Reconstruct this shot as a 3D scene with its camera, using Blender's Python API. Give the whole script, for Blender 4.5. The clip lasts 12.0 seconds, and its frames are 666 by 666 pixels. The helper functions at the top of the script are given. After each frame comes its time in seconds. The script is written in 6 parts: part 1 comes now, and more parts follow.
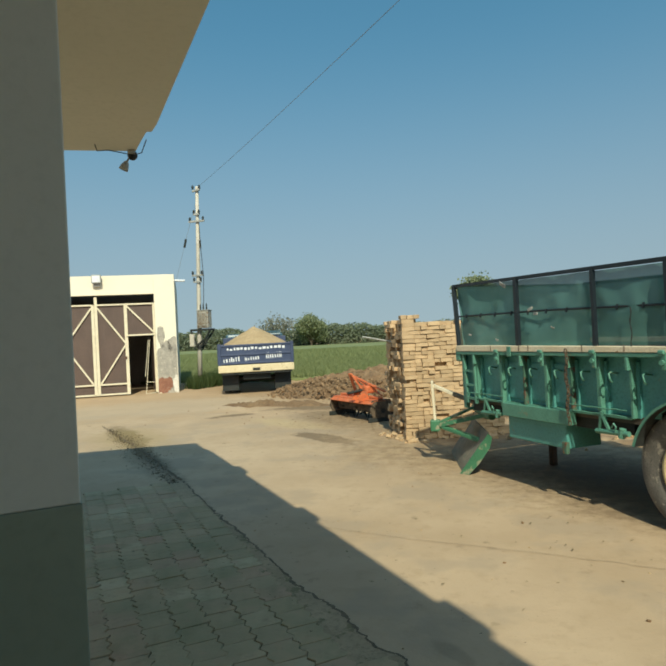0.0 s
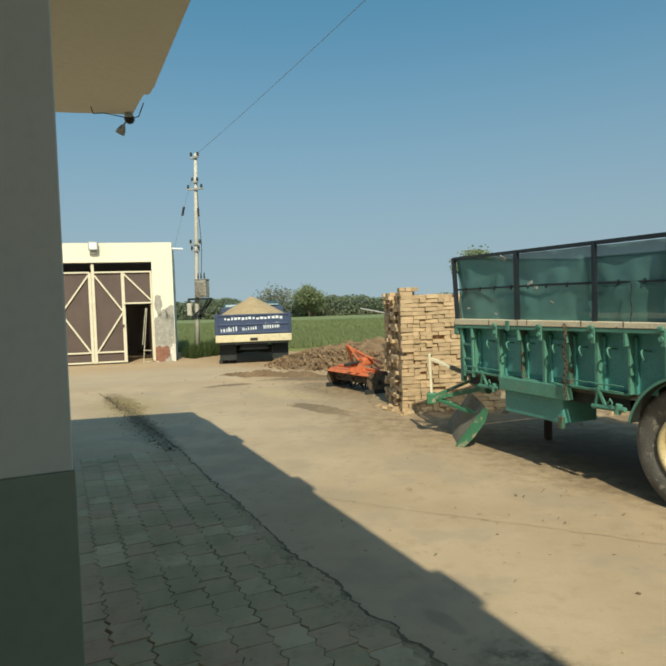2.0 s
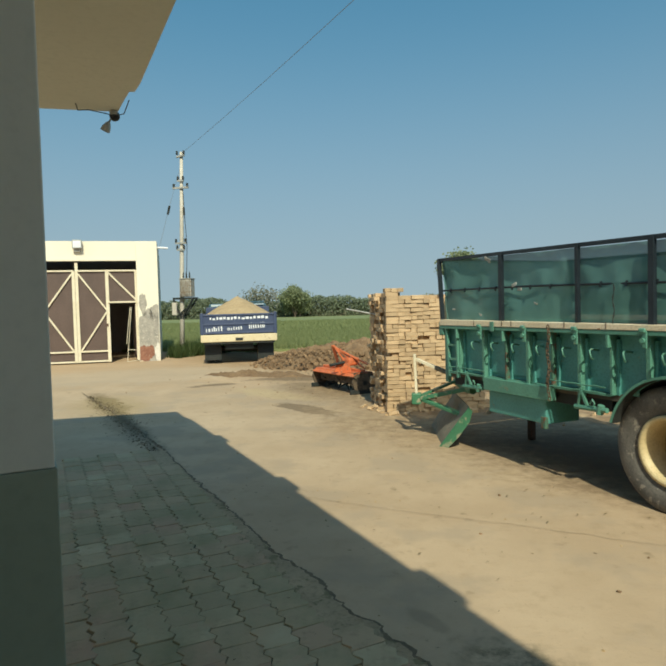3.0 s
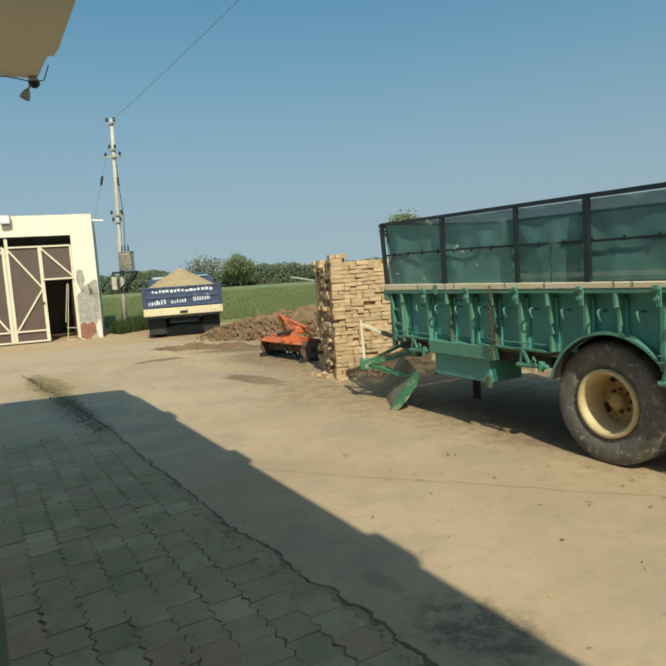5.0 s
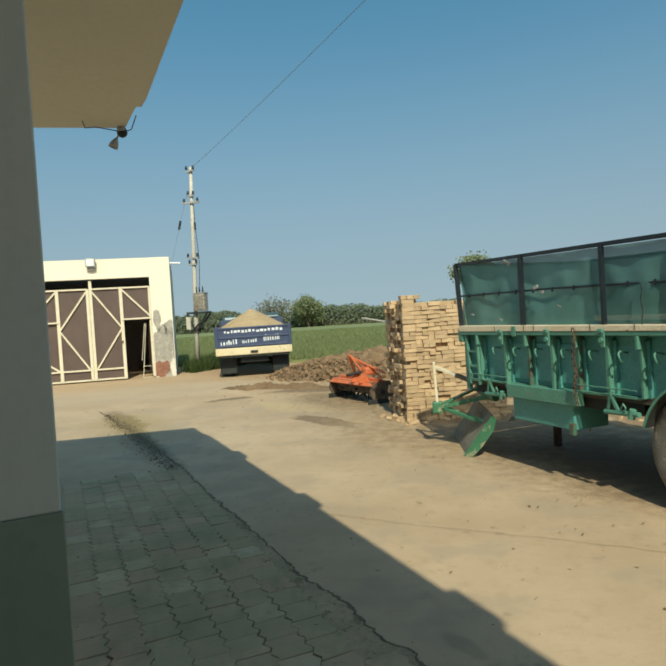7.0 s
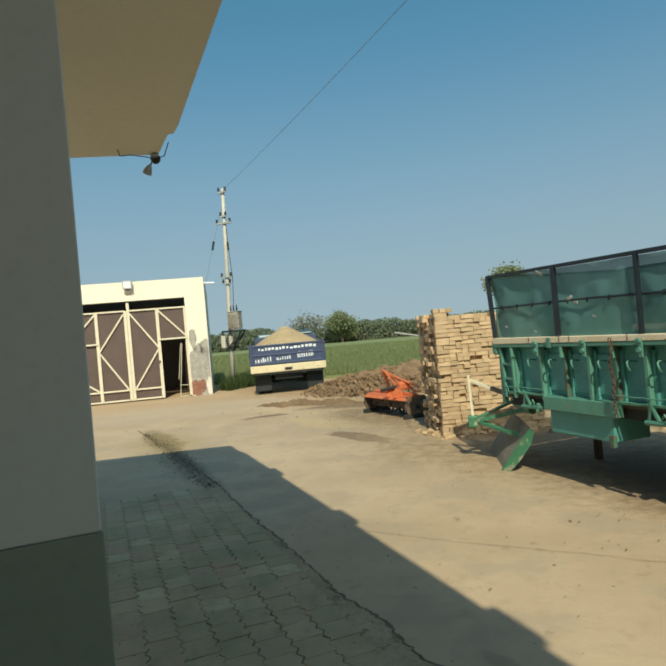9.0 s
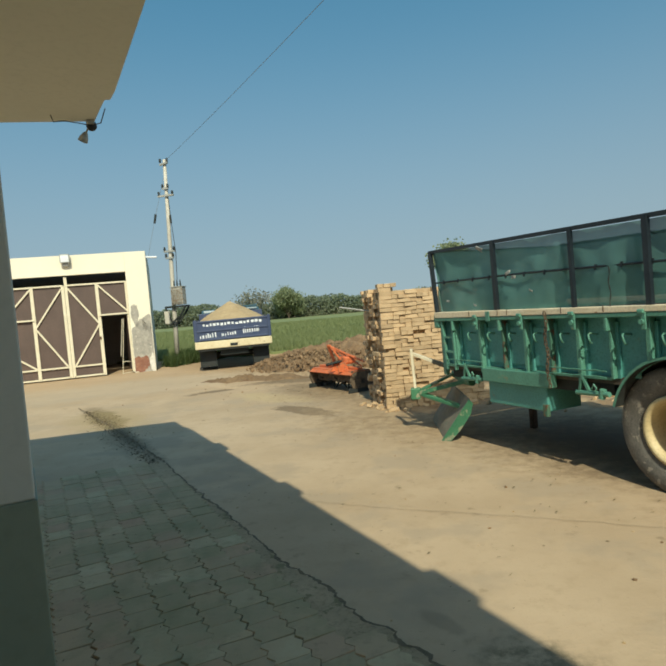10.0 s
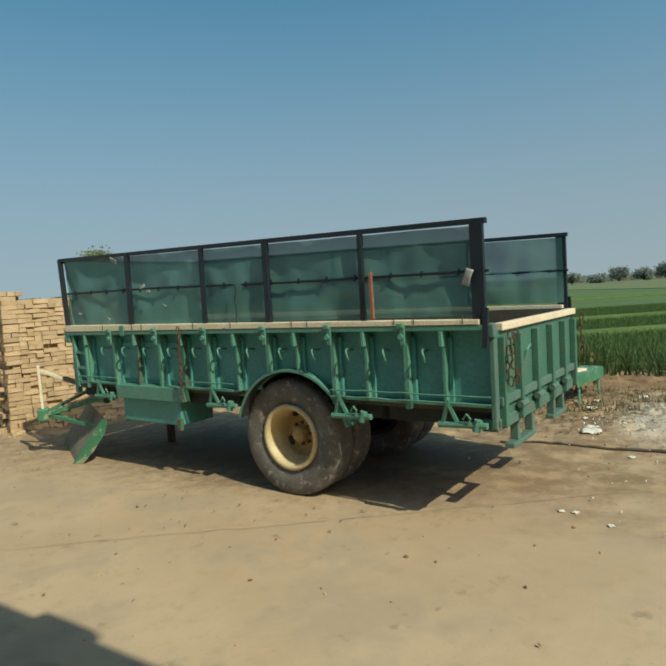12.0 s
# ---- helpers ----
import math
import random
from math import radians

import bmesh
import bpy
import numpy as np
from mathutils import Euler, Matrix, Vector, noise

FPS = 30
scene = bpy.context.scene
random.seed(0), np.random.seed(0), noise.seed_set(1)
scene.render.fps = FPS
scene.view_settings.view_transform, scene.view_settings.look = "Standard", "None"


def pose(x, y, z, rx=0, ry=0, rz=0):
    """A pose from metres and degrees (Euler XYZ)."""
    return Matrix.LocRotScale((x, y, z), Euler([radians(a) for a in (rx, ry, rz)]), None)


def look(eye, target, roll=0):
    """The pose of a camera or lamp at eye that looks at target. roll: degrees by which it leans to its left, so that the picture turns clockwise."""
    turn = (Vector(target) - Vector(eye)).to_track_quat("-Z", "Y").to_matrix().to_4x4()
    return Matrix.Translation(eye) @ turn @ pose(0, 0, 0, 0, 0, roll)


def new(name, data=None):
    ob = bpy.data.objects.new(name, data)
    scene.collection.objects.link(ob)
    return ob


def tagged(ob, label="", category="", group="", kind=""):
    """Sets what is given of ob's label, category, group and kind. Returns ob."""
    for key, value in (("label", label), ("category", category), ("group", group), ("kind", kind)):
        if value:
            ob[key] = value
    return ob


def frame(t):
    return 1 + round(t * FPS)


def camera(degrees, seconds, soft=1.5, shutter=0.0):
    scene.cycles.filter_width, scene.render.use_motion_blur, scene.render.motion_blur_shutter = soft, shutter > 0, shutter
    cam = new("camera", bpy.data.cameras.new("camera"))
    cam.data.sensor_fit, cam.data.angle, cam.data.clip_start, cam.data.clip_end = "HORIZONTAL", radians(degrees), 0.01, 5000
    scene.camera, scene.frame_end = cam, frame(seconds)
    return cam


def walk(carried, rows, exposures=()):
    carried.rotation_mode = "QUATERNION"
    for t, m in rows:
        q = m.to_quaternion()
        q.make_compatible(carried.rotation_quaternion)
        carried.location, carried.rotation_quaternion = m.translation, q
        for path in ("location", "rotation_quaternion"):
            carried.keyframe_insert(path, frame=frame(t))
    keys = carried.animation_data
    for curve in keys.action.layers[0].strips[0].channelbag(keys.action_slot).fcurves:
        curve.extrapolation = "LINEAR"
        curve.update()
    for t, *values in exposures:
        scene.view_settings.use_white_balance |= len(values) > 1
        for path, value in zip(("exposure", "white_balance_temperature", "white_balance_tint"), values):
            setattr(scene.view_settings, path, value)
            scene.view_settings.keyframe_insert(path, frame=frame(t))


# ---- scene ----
cam = camera(56.74, 12.0, soft=2.2)
# seconds, place, tilt, lean, turn
PATH = [
    (0.0, -0.000, -0.091, 1.618, 90.33, 2.87, 11.91),
    (0.5, -0.004, -0.102, 1.615, 88.36, 2.37, 13.88),
    (1.0, -0.018, -0.050, 1.614, 87.26, 2.49, 14.11),
    (1.5, -0.015, -0.062, 1.612, 86.89, 2.58, 13.01),
    (2.0, -0.010, -0.059, 1.612, 87.69, 1.90, 11.71),
    (2.5, -0.012, -0.058, 1.608, 87.71, 1.69, 10.87),
    (4.3, 0.012, -0.080, 1.605, 87.78, 2.06, 9.10),
    (4.5, 0.008, -0.067, 1.627, 86.21, 4.02, 7.54),
    (5.0, 0.006, -0.025, 1.628, 84.35, 3.81, 5.38),
    (5.5, -0.003, -0.034, 1.616, 83.99, 4.77, 11.09),
    (6.0, -0.021, 0.006, 1.607, 85.53, 4.49, 10.33),
    (6.5, -0.055, 0.029, 1.613, 87.15, 4.61, 9.06),
    (7.0, -0.062, 0.068, 1.624, 88.57, 3.58, 11.63),
    (7.5, -0.046, 0.061, 1.637, 89.84, 3.92, 12.67),
    (7.7, -0.044, 0.061, 1.633, 90.54, 4.07, 13.05),
    (9.3, -0.037, 0.043, 1.636, 89.80, 5.26, 14.99),
    (9.5, -0.028, 0.047, 1.639, 89.21, 5.62, 14.86),
    (10.0, -0.016, 0.029, 1.611, 87.55, 5.02, 9.79),
    (10.5, 0.027, 0.065, 1.610, 86.95, 5.71, -0.66),
    (11.0, 0.070, 0.072, 1.616, 87.19, 4.97, -8.69),
    (11.5, 0.106, 0.070, 1.619, 86.85, 3.72, -17.20),
    (12.0, 0.143, 0.080, 1.626, 86.31, 3.21, -21.81),
]
walk(cam, [(t, pose(x, y, z, rx, ry, rz)) for t, x, y, z, rx, ry, rz in PATH], [(0.0, 0.32, 6800, -4), (9.5, 0.30, 6800, -4), (12.0, 0.21, 6800, -4)])

# ---- light ----
SUN_TRAVEL = Vector((-0.332, 1.004, -1.0))
world = bpy.data.worlds.new("world")
scene.world = world
world.use_nodes = True
wn = world.node_tree.nodes
sky = wn.new("ShaderNodeTexSky")
sky.sky_type = "NISHITA"
sky.sun_disc = False
sky.sun_elevation = radians(43.4)
sky.sun_rotation = radians(161.7)
sky.air_density, sky.dust_density, sky.ozone_density = 1.0, 0.9, 2.0
wn["Background"].inputs["Strength"].default_value = 0.134
wl = world.node_tree.links
wtc, wadd, wnorm = wn.new("ShaderNodeTexCoord"), wn.new("ShaderNodeVectorMath"), wn.new("ShaderNodeVectorMath")
wadd.operation, wnorm.operation = "ADD", "NORMALIZE"
wadd.inputs[1].default_value = (0, 0, 0.20)
wl.new(wtc.outputs["Generated"], wadd.inputs[0]), wl.new(wadd.outputs[0], wnorm.inputs[0]), wl.new(wnorm.outputs[0], sky.inputs["Vector"])
# dusty haze that thickens evenly towards the horizon, all round
wsep, wpow, whaze, wtone = wn.new("ShaderNodeSeparateXYZ"), wn.new("ShaderNodeMapRange"), wn.new("ShaderNodeMix"), wn.new("ShaderNodeHueSaturation")
wl.new(wtc.outputs["Generated"], wsep.inputs[0]), wl.new(wsep.outputs["Z"], wpow.inputs["Value"])
wpow.interpolation_type = "SMOOTHSTEP"
wpow.inputs["From Min"].default_value, wpow.inputs["From Max"].default_value = -0.05, 0.50
wpow.inputs["To Min"].default_value, wpow.inputs["To Max"].default_value = 0.82, 0.06
whaze.data_type = "RGBA"
whaze.inputs["B"].default_value = (2.28, 2.39, 2.68, 1)
wtone.inputs["Hue"].default_value, wtone.inputs["Saturation"].default_value = 0.480, 1.24
wl.new(sky.outputs["Color"], wtone.inputs["Color"]), wl.new(wtone.outputs["Color"], whaze.inputs["A"]), wl.new(wpow.outputs["Result"], whaze.inputs["Factor"])
wl.new(whaze.outputs["Result"], wn["Background"].inputs["Color"])
sun = new("sun", bpy.data.lights.new("sun", "SUN"))
sun.data.energy, sun.data.angle, sun.data.color = 3.6, radians(0.6), (1.0, 0.93, 0.80)
sun.matrix_world = look((0, 0, 30), Vector((0, 0, 30)) + SUN_TRAVEL)


# ---- materials ----
def material(name, c1, c2, rough=0.8, metal=0.0, fine=40.0, coarse=2.5, bump=0.2, c3=None, spots=0.62, vary=0.0, depth=0.004, grain=0.72):
    """Two tints mixed by coarse and fine noise, a third in worn spots, with relief; vary: piece to piece."""
    m = bpy.data.materials.new(name)
    m.use_nodes = True
    nt = m.node_tree
    n, ln = nt.nodes, nt.links
    b = n["Principled BSDF"]
    b.inputs["Roughness"].default_value, b.inputs["Metallic"].default_value = rough, metal
    tc = n.new("ShaderNodeTexCoord")

    def tex(scale, detail):
        t = n.new("ShaderNodeTexNoise")
        t.inputs["Scale"].default_value, t.inputs["Detail"].default_value = scale, detail
        t.inputs["Roughness"].default_value = 0.62
        ln.new(tc.outputs["Object"], t.inputs["Vector"])
        return t

    def ramp(sock, lo, hi):
        r = n.new("ShaderNodeMapRange")
        r.inputs["From Min"].default_value, r.inputs["From Max"].default_value = lo, hi
        ln.new(sock, r.inputs["Value"])
        return r.outputs["Result"]

    def mix(f, a, c):
        x = n.new("ShaderNodeMix")
        x.data_type = "RGBA"
        for sock, v in ((x.inputs["Factor"], f), (x.inputs["A"], a), (x.inputs["B"], c)):
            if isinstance(v, bpy.types.NodeSocket):
                ln.new(v, sock)
            else:
                sock.default_value = (*v, 1) if isinstance(v, tuple) else v
        return x.outputs["Result"]

    big, small = tex(coarse, 5), tex(fine, 4)
    col = mix(ramp(big.outputs["Fac"], 0.35, 0.65), c1, c2)
    dark = tuple(v * grain for v in c1)
    col = mix(ramp(small.outputs["Fac"], 0.48, 0.78), col, dark)
    if c3:
        spot = tex(coarse * 3.1, 6)
        col = mix(ramp(spot.outputs["Fac"], spots, spots + 0.05), col, c3)
    if vary:
        info = n.new("ShaderNodeObjectInfo")
        geo = n.new("ShaderNodeNewGeometry")
        add = n.new("ShaderNodeMath")
        add.operation = "ADD"
        ln.new(info.outputs["Random"], add.inputs[0]), ln.new(geo.outputs["Random Per Island"], add.inputs[1])
        fr = n.new("ShaderNodeMath")
        fr.operation = "FRACT"
        ln.new(add.outputs[0], fr.inputs[0])
        hs = n.new("ShaderNodeHueSaturation")
        ln.new(ramp(fr.outputs[0], 0, 1), hs.inputs["Value"])
        hs.inputs["Value"].default_value = 1
        mr = hs.inputs["Value"].links[0].from_node
        mr.inputs["To Min"].default_value, mr.inputs["To Max"].default_value = 1 - vary, 1 + vary
        ln.new(col, hs.inputs["Color"])
        col = hs.outputs["Color"]
    ln.new(col, b.inputs["Base Color"])
    if bump:
        bp = n.new("ShaderNodeBump")
        bp.inputs["Strength"].default_value, bp.inputs["Distance"].default_value = bump, depth
        ln.new(small.outputs["Fac"], bp.inputs["Height"])
        ln.new(bp.outputs["Normal"], b.inputs["Normal"])
    return m


M_GREEN = material("green_paint", (0.084, 0.225, 0.166), (0.108, 0.275, 0.202), 0.55, 0, 60, 3, 0.15, (0.16, 0.21, 0.14), 0.62)
M_TEAL = material("teal_panel_paint", (0.074, 0.252, 0.226), (0.102, 0.315, 0.278), 0.5, 0, 50, 2, 0.15, (0.13, 0.20, 0.15), 0.64)
M_BRIGHT = material("bright_green_paint", (0.045, 0.165, 0.085), (0.07, 0.22, 0.12), 0.5, 0, 50, 3, 0.2, (0.30, 0.30, 0.20), 0.56)
M_BLACKSTEEL = material("black_painted_steel", (0.008, 0.014, 0.020), (0.014, 0.022, 0.030), 0.5, 0, 60, 3, 0.15, (0.05, 0.03, 0.022), 0.72)
M_CREAM = material("cream_board", (0.70, 0.57, 0.39), (0.80, 0.67, 0.49), 0.7, 0, 50, 4, 0.2, (0.35, 0.20, 0.11), 0.66)
M_RUST = material("rusty_iron", (0.095, 0.052, 0.032), (0.155, 0.088, 0.056), 0.85, 0, 80, 8, 0.4)
M_RUSTGREEN = material("rust_eaten_green_paint", (0.05, 0.15, 0.10), (0.07, 0.13, 0.09), 0.75, 0, 60, 4, 0.3, (0.12, 0.065, 0.040), 0.55)
M_RUBBER = material("tyre_rubber", (0.090, 0.084, 0.077), (0.175, 0.160, 0.140), 0.72, 0, 60, 5, 0.3, (0.27, 0.24, 0.20), 0.58)
M_RIM = material("cream_rim_paint", (0.56, 0.44, 0.24), (0.64, 0.52, 0.30), 0.55, 0, 50, 6, 0.2, (0.24, 0.12, 0.05), 0.66)
M_DISC = material("brown_cream_wheel_disc", (0.34, 0.235, 0.10), (0.42, 0.30, 0.14), 0.6, 0, 40, 7, 0.2, (0.16, 0.09, 0.045), 0.60)
M_UNDER = material("dark_underbody", (0.014, 0.02, 0.018), (0.03, 0.03, 0.028), 0.8, 0, 40, 4, 0.3)
M_LOAD = material("wooden_floor", (0.07, 0.06, 0.05), (0.12, 0.09, 0.06), 0.9, 0, 40, 4, 0.4)
M_WALL = material("cream_wall_paint", (0.75, 0.685, 0.545), (0.79, 0.725, 0.585), 0.85, 0, 30, 0.8, 0.15, grain=0.93)
M_CEMENT = material("bare_cement_plaster", (0.27, 0.25, 0.22), (0.42, 0.38, 0.32), 0.95, 0, 25, 5, 0.6, (0.60, 0.54, 0.44), 0.60)
M_REDBRICK = material("worn_red_brick", (0.21, 0.09, 0.06), (0.30, 0.14, 0.09), 0.95, 0, 25, 6, 0.6, (0.35, 0.28, 0.22), 0.6)
M_GATEFRAME = material("cream_gate_steel", (0.66, 0.58, 0.42), (0.74, 0.66, 0.50), 0.6, 0, 50, 4, 0.15)
M_GATESHEET = material("brown_gate_sheet", (0.085, 0.055, 0.045), (0.115, 0.075, 0.060), 0.6, 0, 30, 1.5, 0.15)
M_DARK = material("dark_interior", (0.30, 0.27, 0.24), (0.36, 0.32, 0.28), 0.95, 0, 20, 2, 0.3)
M_PILLAR = material("grey_pillar_paint", (0.48, 0.47, 0.41), (0.52, 0.505, 0.44), 0.85, 0, 30, 1.2, 0.1, grain=0.95)
M_DADO = material("dark_green_dado", (0.182, 0.208, 0.155), (0.202, 0.232, 0.175), 0.55, 0, 25, 1.5, 0.08, grain=0.92)
M_SOFFIT = material("cream_soffit_paint", (0.70, 0.665, 0.56), (0.74, 0.70, 0.595), 0.9, 0, 20, 0.9, 0.1, grain=0.95)
M_POLE = material("weathered_concrete_pole", (0.46, 0.42, 0.35), (0.60, 0.55, 0.47), 0.85, 0, 30, 3, 0.3, (0.34, 0.29, 0.23), 0.60)
M_GREY = material("grey_steel", (0.28, 0.28, 0.26), (0.40, 0.39, 0.36), 0.6, 0.2, 40, 5, 0.2)
M_BLUE = material("blue_truck_paint", (0.034, 0.050, 0.105), (0.050, 0.070, 0.135), 0.5, 0, 40, 3, 0.15, (0.13, 0.13, 0.16), 0.66)
M_CAB = material("teal_cab_paint", (0.03, 0.085, 0.12), (0.05, 0.11, 0.15), 0.4, 0, 40, 3, 0.1)
M_BAR = material("cream_bumper_paint", (0.62, 0.50, 0.30), (0.70, 0.60, 0.40), 0.6, 0, 40, 4, 0.2, (0.25, 0.13, 0.07), 0.62)
M_WHITE = material("white_lettering", (0.66, 0.67, 0.69), (0.76, 0.77, 0.79), 0.6, 0, 40, 4, 0.1)
M_SAND = material("sandy_earth", (0.40, 0.28, 0.15), (0.48, 0.35, 0.20), 0.95, 0, 18, 3, 0.8, depth=0.03)
M_BRICK = material("yellow_clay_brick", (0.46, 0.312, 0.178), (0.56, 0.398, 0.240), 0.92, 0, 45, 6, 0.6, (0.42, 0.27, 0.14), 0.62, vary=0.17)
M_ORANGE = material("orange_paint", (0.56, 0.130, 0.045), (0.64, 0.18, 0.07), 0.65, 0, 40, 5, 0.2, (0.30, 0.13, 0.07), 0.56)
M_SOIL = material("dug_soil", (0.185, 0.110, 0.058), (0.275, 0.178, 0.098), 0.98, 0, 14, 2, 0.9, depth=0.03, vary=0.2)
M_CRACK = material("crack_soil", (0.13, 0.095, 0.058), (0.19, 0.14, 0.088), 0.98, 0, 60, 6, 0.6)
M_MUD = material("dried_mud", (0.060, 0.044, 0.030), (0.150, 0.105, 0.068), 0.95, 0, 30, 9, 0.8, (0.24, 0.17, 0.11), 0.62, depth=0.01)
M_CABLE = material("black_cable", (0.012, 0.012, 0.012), (0.02, 0.02, 0.02), 0.6, 0, 60, 5, 0.1)
M_WIRE = material("weathered_wire", (0.16, 0.18, 0.20), (0.20, 0.22, 0.24), 0.6, 0, 60, 5, 0.0)
M_TRUNK = material("tree_bark", (0.10, 0.075, 0.05), (0.15, 0.11, 0.08), 0.95, 0, 20, 4, 0.6)
M_CHALK = material("spilled_lime", (0.62, 0.58, 0.50), (0.72, 0.68, 0.62), 0.95, 0, 20, 4, 0.5)


def leaf_material(name, c1, c2):
    m = bpy.data.materials.new(name)
    m.use_nodes = True
    n, ln = m.node_tree.nodes, m.node_tree.links
    b = n["Principled BSDF"]
    b.inputs["Roughness"].default_value = 0.7
    geo = n.new("ShaderNodeNewGeometry")
    x = n.new("ShaderNodeMix")
    x.data_type = "RGBA"
    x.inputs["A"].default_value, x.inputs["B"].default_value = (*c1, 1), (*c2, 1)
    ln.new(geo.outputs["Random Per Island"], x.inputs["Factor"])
    ln.new(x.outputs["Result"], b.inputs["Base Color"])
    t = n.new("ShaderNodeBsdfTranslucent")
    ln.new(x.outputs["Result"], t.inputs["Color"])
    mx = n.new("ShaderNodeMixShader")
    mx.inputs[0].default_value = 0.5
    ln.new(b.outputs[0], mx.inputs[1]), ln.new(t.outputs[0], mx.inputs[2])
    ln.new(mx.outputs[0], n["Material Output"].inputs["Surface"])
    return m


# far scrub tint, lightened to put distance haze into the leaf colour
M_LEAF = leaf_material("hazy_far_foliage", (0.205, 0.240, 0.150), (0.265, 0.295, 0.195))
# pale olive, lightened also as haze on the far rounded tree
M_OLIVE = leaf_material("pale_olive_foliage", (0.25, 0.285, 0.150), (0.325, 0.355, 0.205))
M_TRAFO = material("rust_streaked_grey_steel", (0.30, 0.28, 0.24), (0.42, 0.39, 0.34), 0.7, 0, 30, 4, 0.3, (0.19, 0.12, 0.075), 0.54)
# greyed and paled leaf tint: the air's haze is mixed into the colour
M_HAZE = leaf_material("haze_paled_foliage", (0.24, 0.27, 0.235), (0.295, 0.32, 0.28))
M_LEAF3 = leaf_material("dark_weeds", (0.040, 0.075, 0.018), (0.09, 0.12, 0.035))
M_GRASS = leaf_material("crop_blades", (0.225, 0.250, 0.100), (0.305, 0.330, 0.145))
M_LUSH = leaf_material("lush_crop_blades", (0.070, 0.128, 0.030), (0.110, 0.172, 0.050))
M_PALE = leaf_material("whitish_foliage", (0.22, 0.22, 0.16), (0.34, 0.33, 0.27))
M_DRY = leaf_material("dry_weeds", (0.16, 0.13, 0.06), (0.26, 0.21, 0.10))

M_NET = bpy.data.materials.new("green_shade_net")
M_NET.use_nodes = True
nn, nl = M_NET.node_tree.nodes, M_NET.node_tree.links
nb = nn["Principled BSDF"]
nb.inputs["Roughness"].default_value = 0.75
ntc, nno = nn.new("ShaderNodeTexCoord"), nn.new("ShaderNodeTexNoise")
nno.inputs["Scale"].default_value, nno.inputs["Detail"].default_value = 3.0, 4
nl.new(ntc.outputs["Object"], nno.inputs["Vector"])
nmx = nn.new("ShaderNodeMix")
nmx.data_type = "RGBA"
nmx.inputs["A"].default_value, nmx.inputs["B"].default_value = (0.040, 0.120, 0.110, 1), (0.096, 0.205, 0.188, 1)
nl.new(nno.outputs["Fac"], nmx.inputs["Factor"]), nl.new(nmx.outputs["Result"], nb.inputs["Base Color"])
ntr, nms = nn.new("ShaderNodeBsdfTransparent"), nn.new("ShaderNodeMixShader")
nms.inputs[0].default_value = 0.84
nl.new(ntr.outputs[0], nms.inputs[1]), nl.new(nb.outputs[0], nms.inputs[2])
nl.new(nms.outputs[0], nn["Material Output"].inputs["Surface"])


# ---- mesh helpers ----
def part(name, bm, mat, parent=None, label="", smooth=False, m=None):
    """Link a bmesh as one mesh object under a thing or a part."""
    me = bpy.data.meshes.new(name)
    bm.normal_update()
    if smooth:
        for f in bm.faces:
            f.smooth = True
    bm.to_mesh(me)
    bm.free()
    me.materials.append(mat)
    ob = new(name, me)
    if parent:
        ob.parent = parent
    if m is not None:
        ob.matrix_local = m
    if label:
        tagged(ob, label)
    return ob


def thing(name, m, label, category, group="", kind=""):
    ob = new(name)
    ob.empty_display_size = 0.1
    ob.matrix_world = m
    return tagged(ob, label, category, group, kind)


def pydata(name, verts, faces, mat, parent=None):
    me = bpy.data.meshes.new(name)
    me.from_pydata(verts, [], faces)
    me.materials.append(mat)
    ob = new(name, me)
    if parent:
        ob.parent = parent
    return ob


def box(bm, x0, x1, y0, y1, z0, z1, bevel=0.0, m=None):
    r = bmesh.ops.create_cube(bm, size=1)
    vs = r["verts"]
    for v in vs:
        v.co = Vector((x0 + (v.co.x + 0.5) * (x1 - x0), y0 + (v.co.y + 0.5) * (y1 - y0), z0 + (v.co.z + 0.5) * (z1 - z0)))
    if m is not None:
        bmesh.ops.transform(bm, matrix=m, verts=vs)
    if bevel:
        es = list({e for v in vs for e in v.link_edges})
        bmesh.ops.bevel(bm, geom=es, offset=bevel, segments=2, affect="EDGES", profile=0.5)
    return bm


def boxed(*a, **k):
    return box(bmesh.new(), *a, **k)


def bar(bm, p, q, w, h=None, bevel=0.0):
    """A square bar from p to q."""
    p, q = Vector(p), Vector(q)
    h = w if h is None else h
    d = q - p
    t = d.to_track_quat("Y", "Z").to_matrix().to_4x4()
    return box(bm, -w / 2, w / 2, 0, d.length, -h / 2, h / 2, bevel, Matrix.Translation(p) @ t)


def tube(bm, pts, r, seg=8):
    """A round bar along points; r may be one number or one for each point."""
    pts = [Vector(p) for p in pts]
    rs = r if isinstance(r, (list, tuple)) else [r] * len(pts)
    rings = []
    for i, p in enumerate(pts):
        d = (pts[min(i + 1, len(pts) - 1)] - pts[max(i - 1, 0)]).normalized()
        a = d.orthogonal().normalized() if not rings else (rings[-1][1] - d * rings[-1][1].dot(d)).normalized()
        b = d.cross(a)
        rings.append(([bm.verts.new(p + (a * math.cos(k * math.tau / seg) + b * math.sin(k * math.tau / seg)) * rs[i]) for k in range(seg)], a))
    for (v1, _), (v2, _) in zip(rings, rings[1:]):
        for k in range(seg):
            bm.faces.new((v1[k], v1[(k + 1) % seg], v2[(k + 1) % seg], v2[k]))
    bm.faces.new(rings[0][0][::-1]), bm.faces.new(rings[-1][0])
    return bm


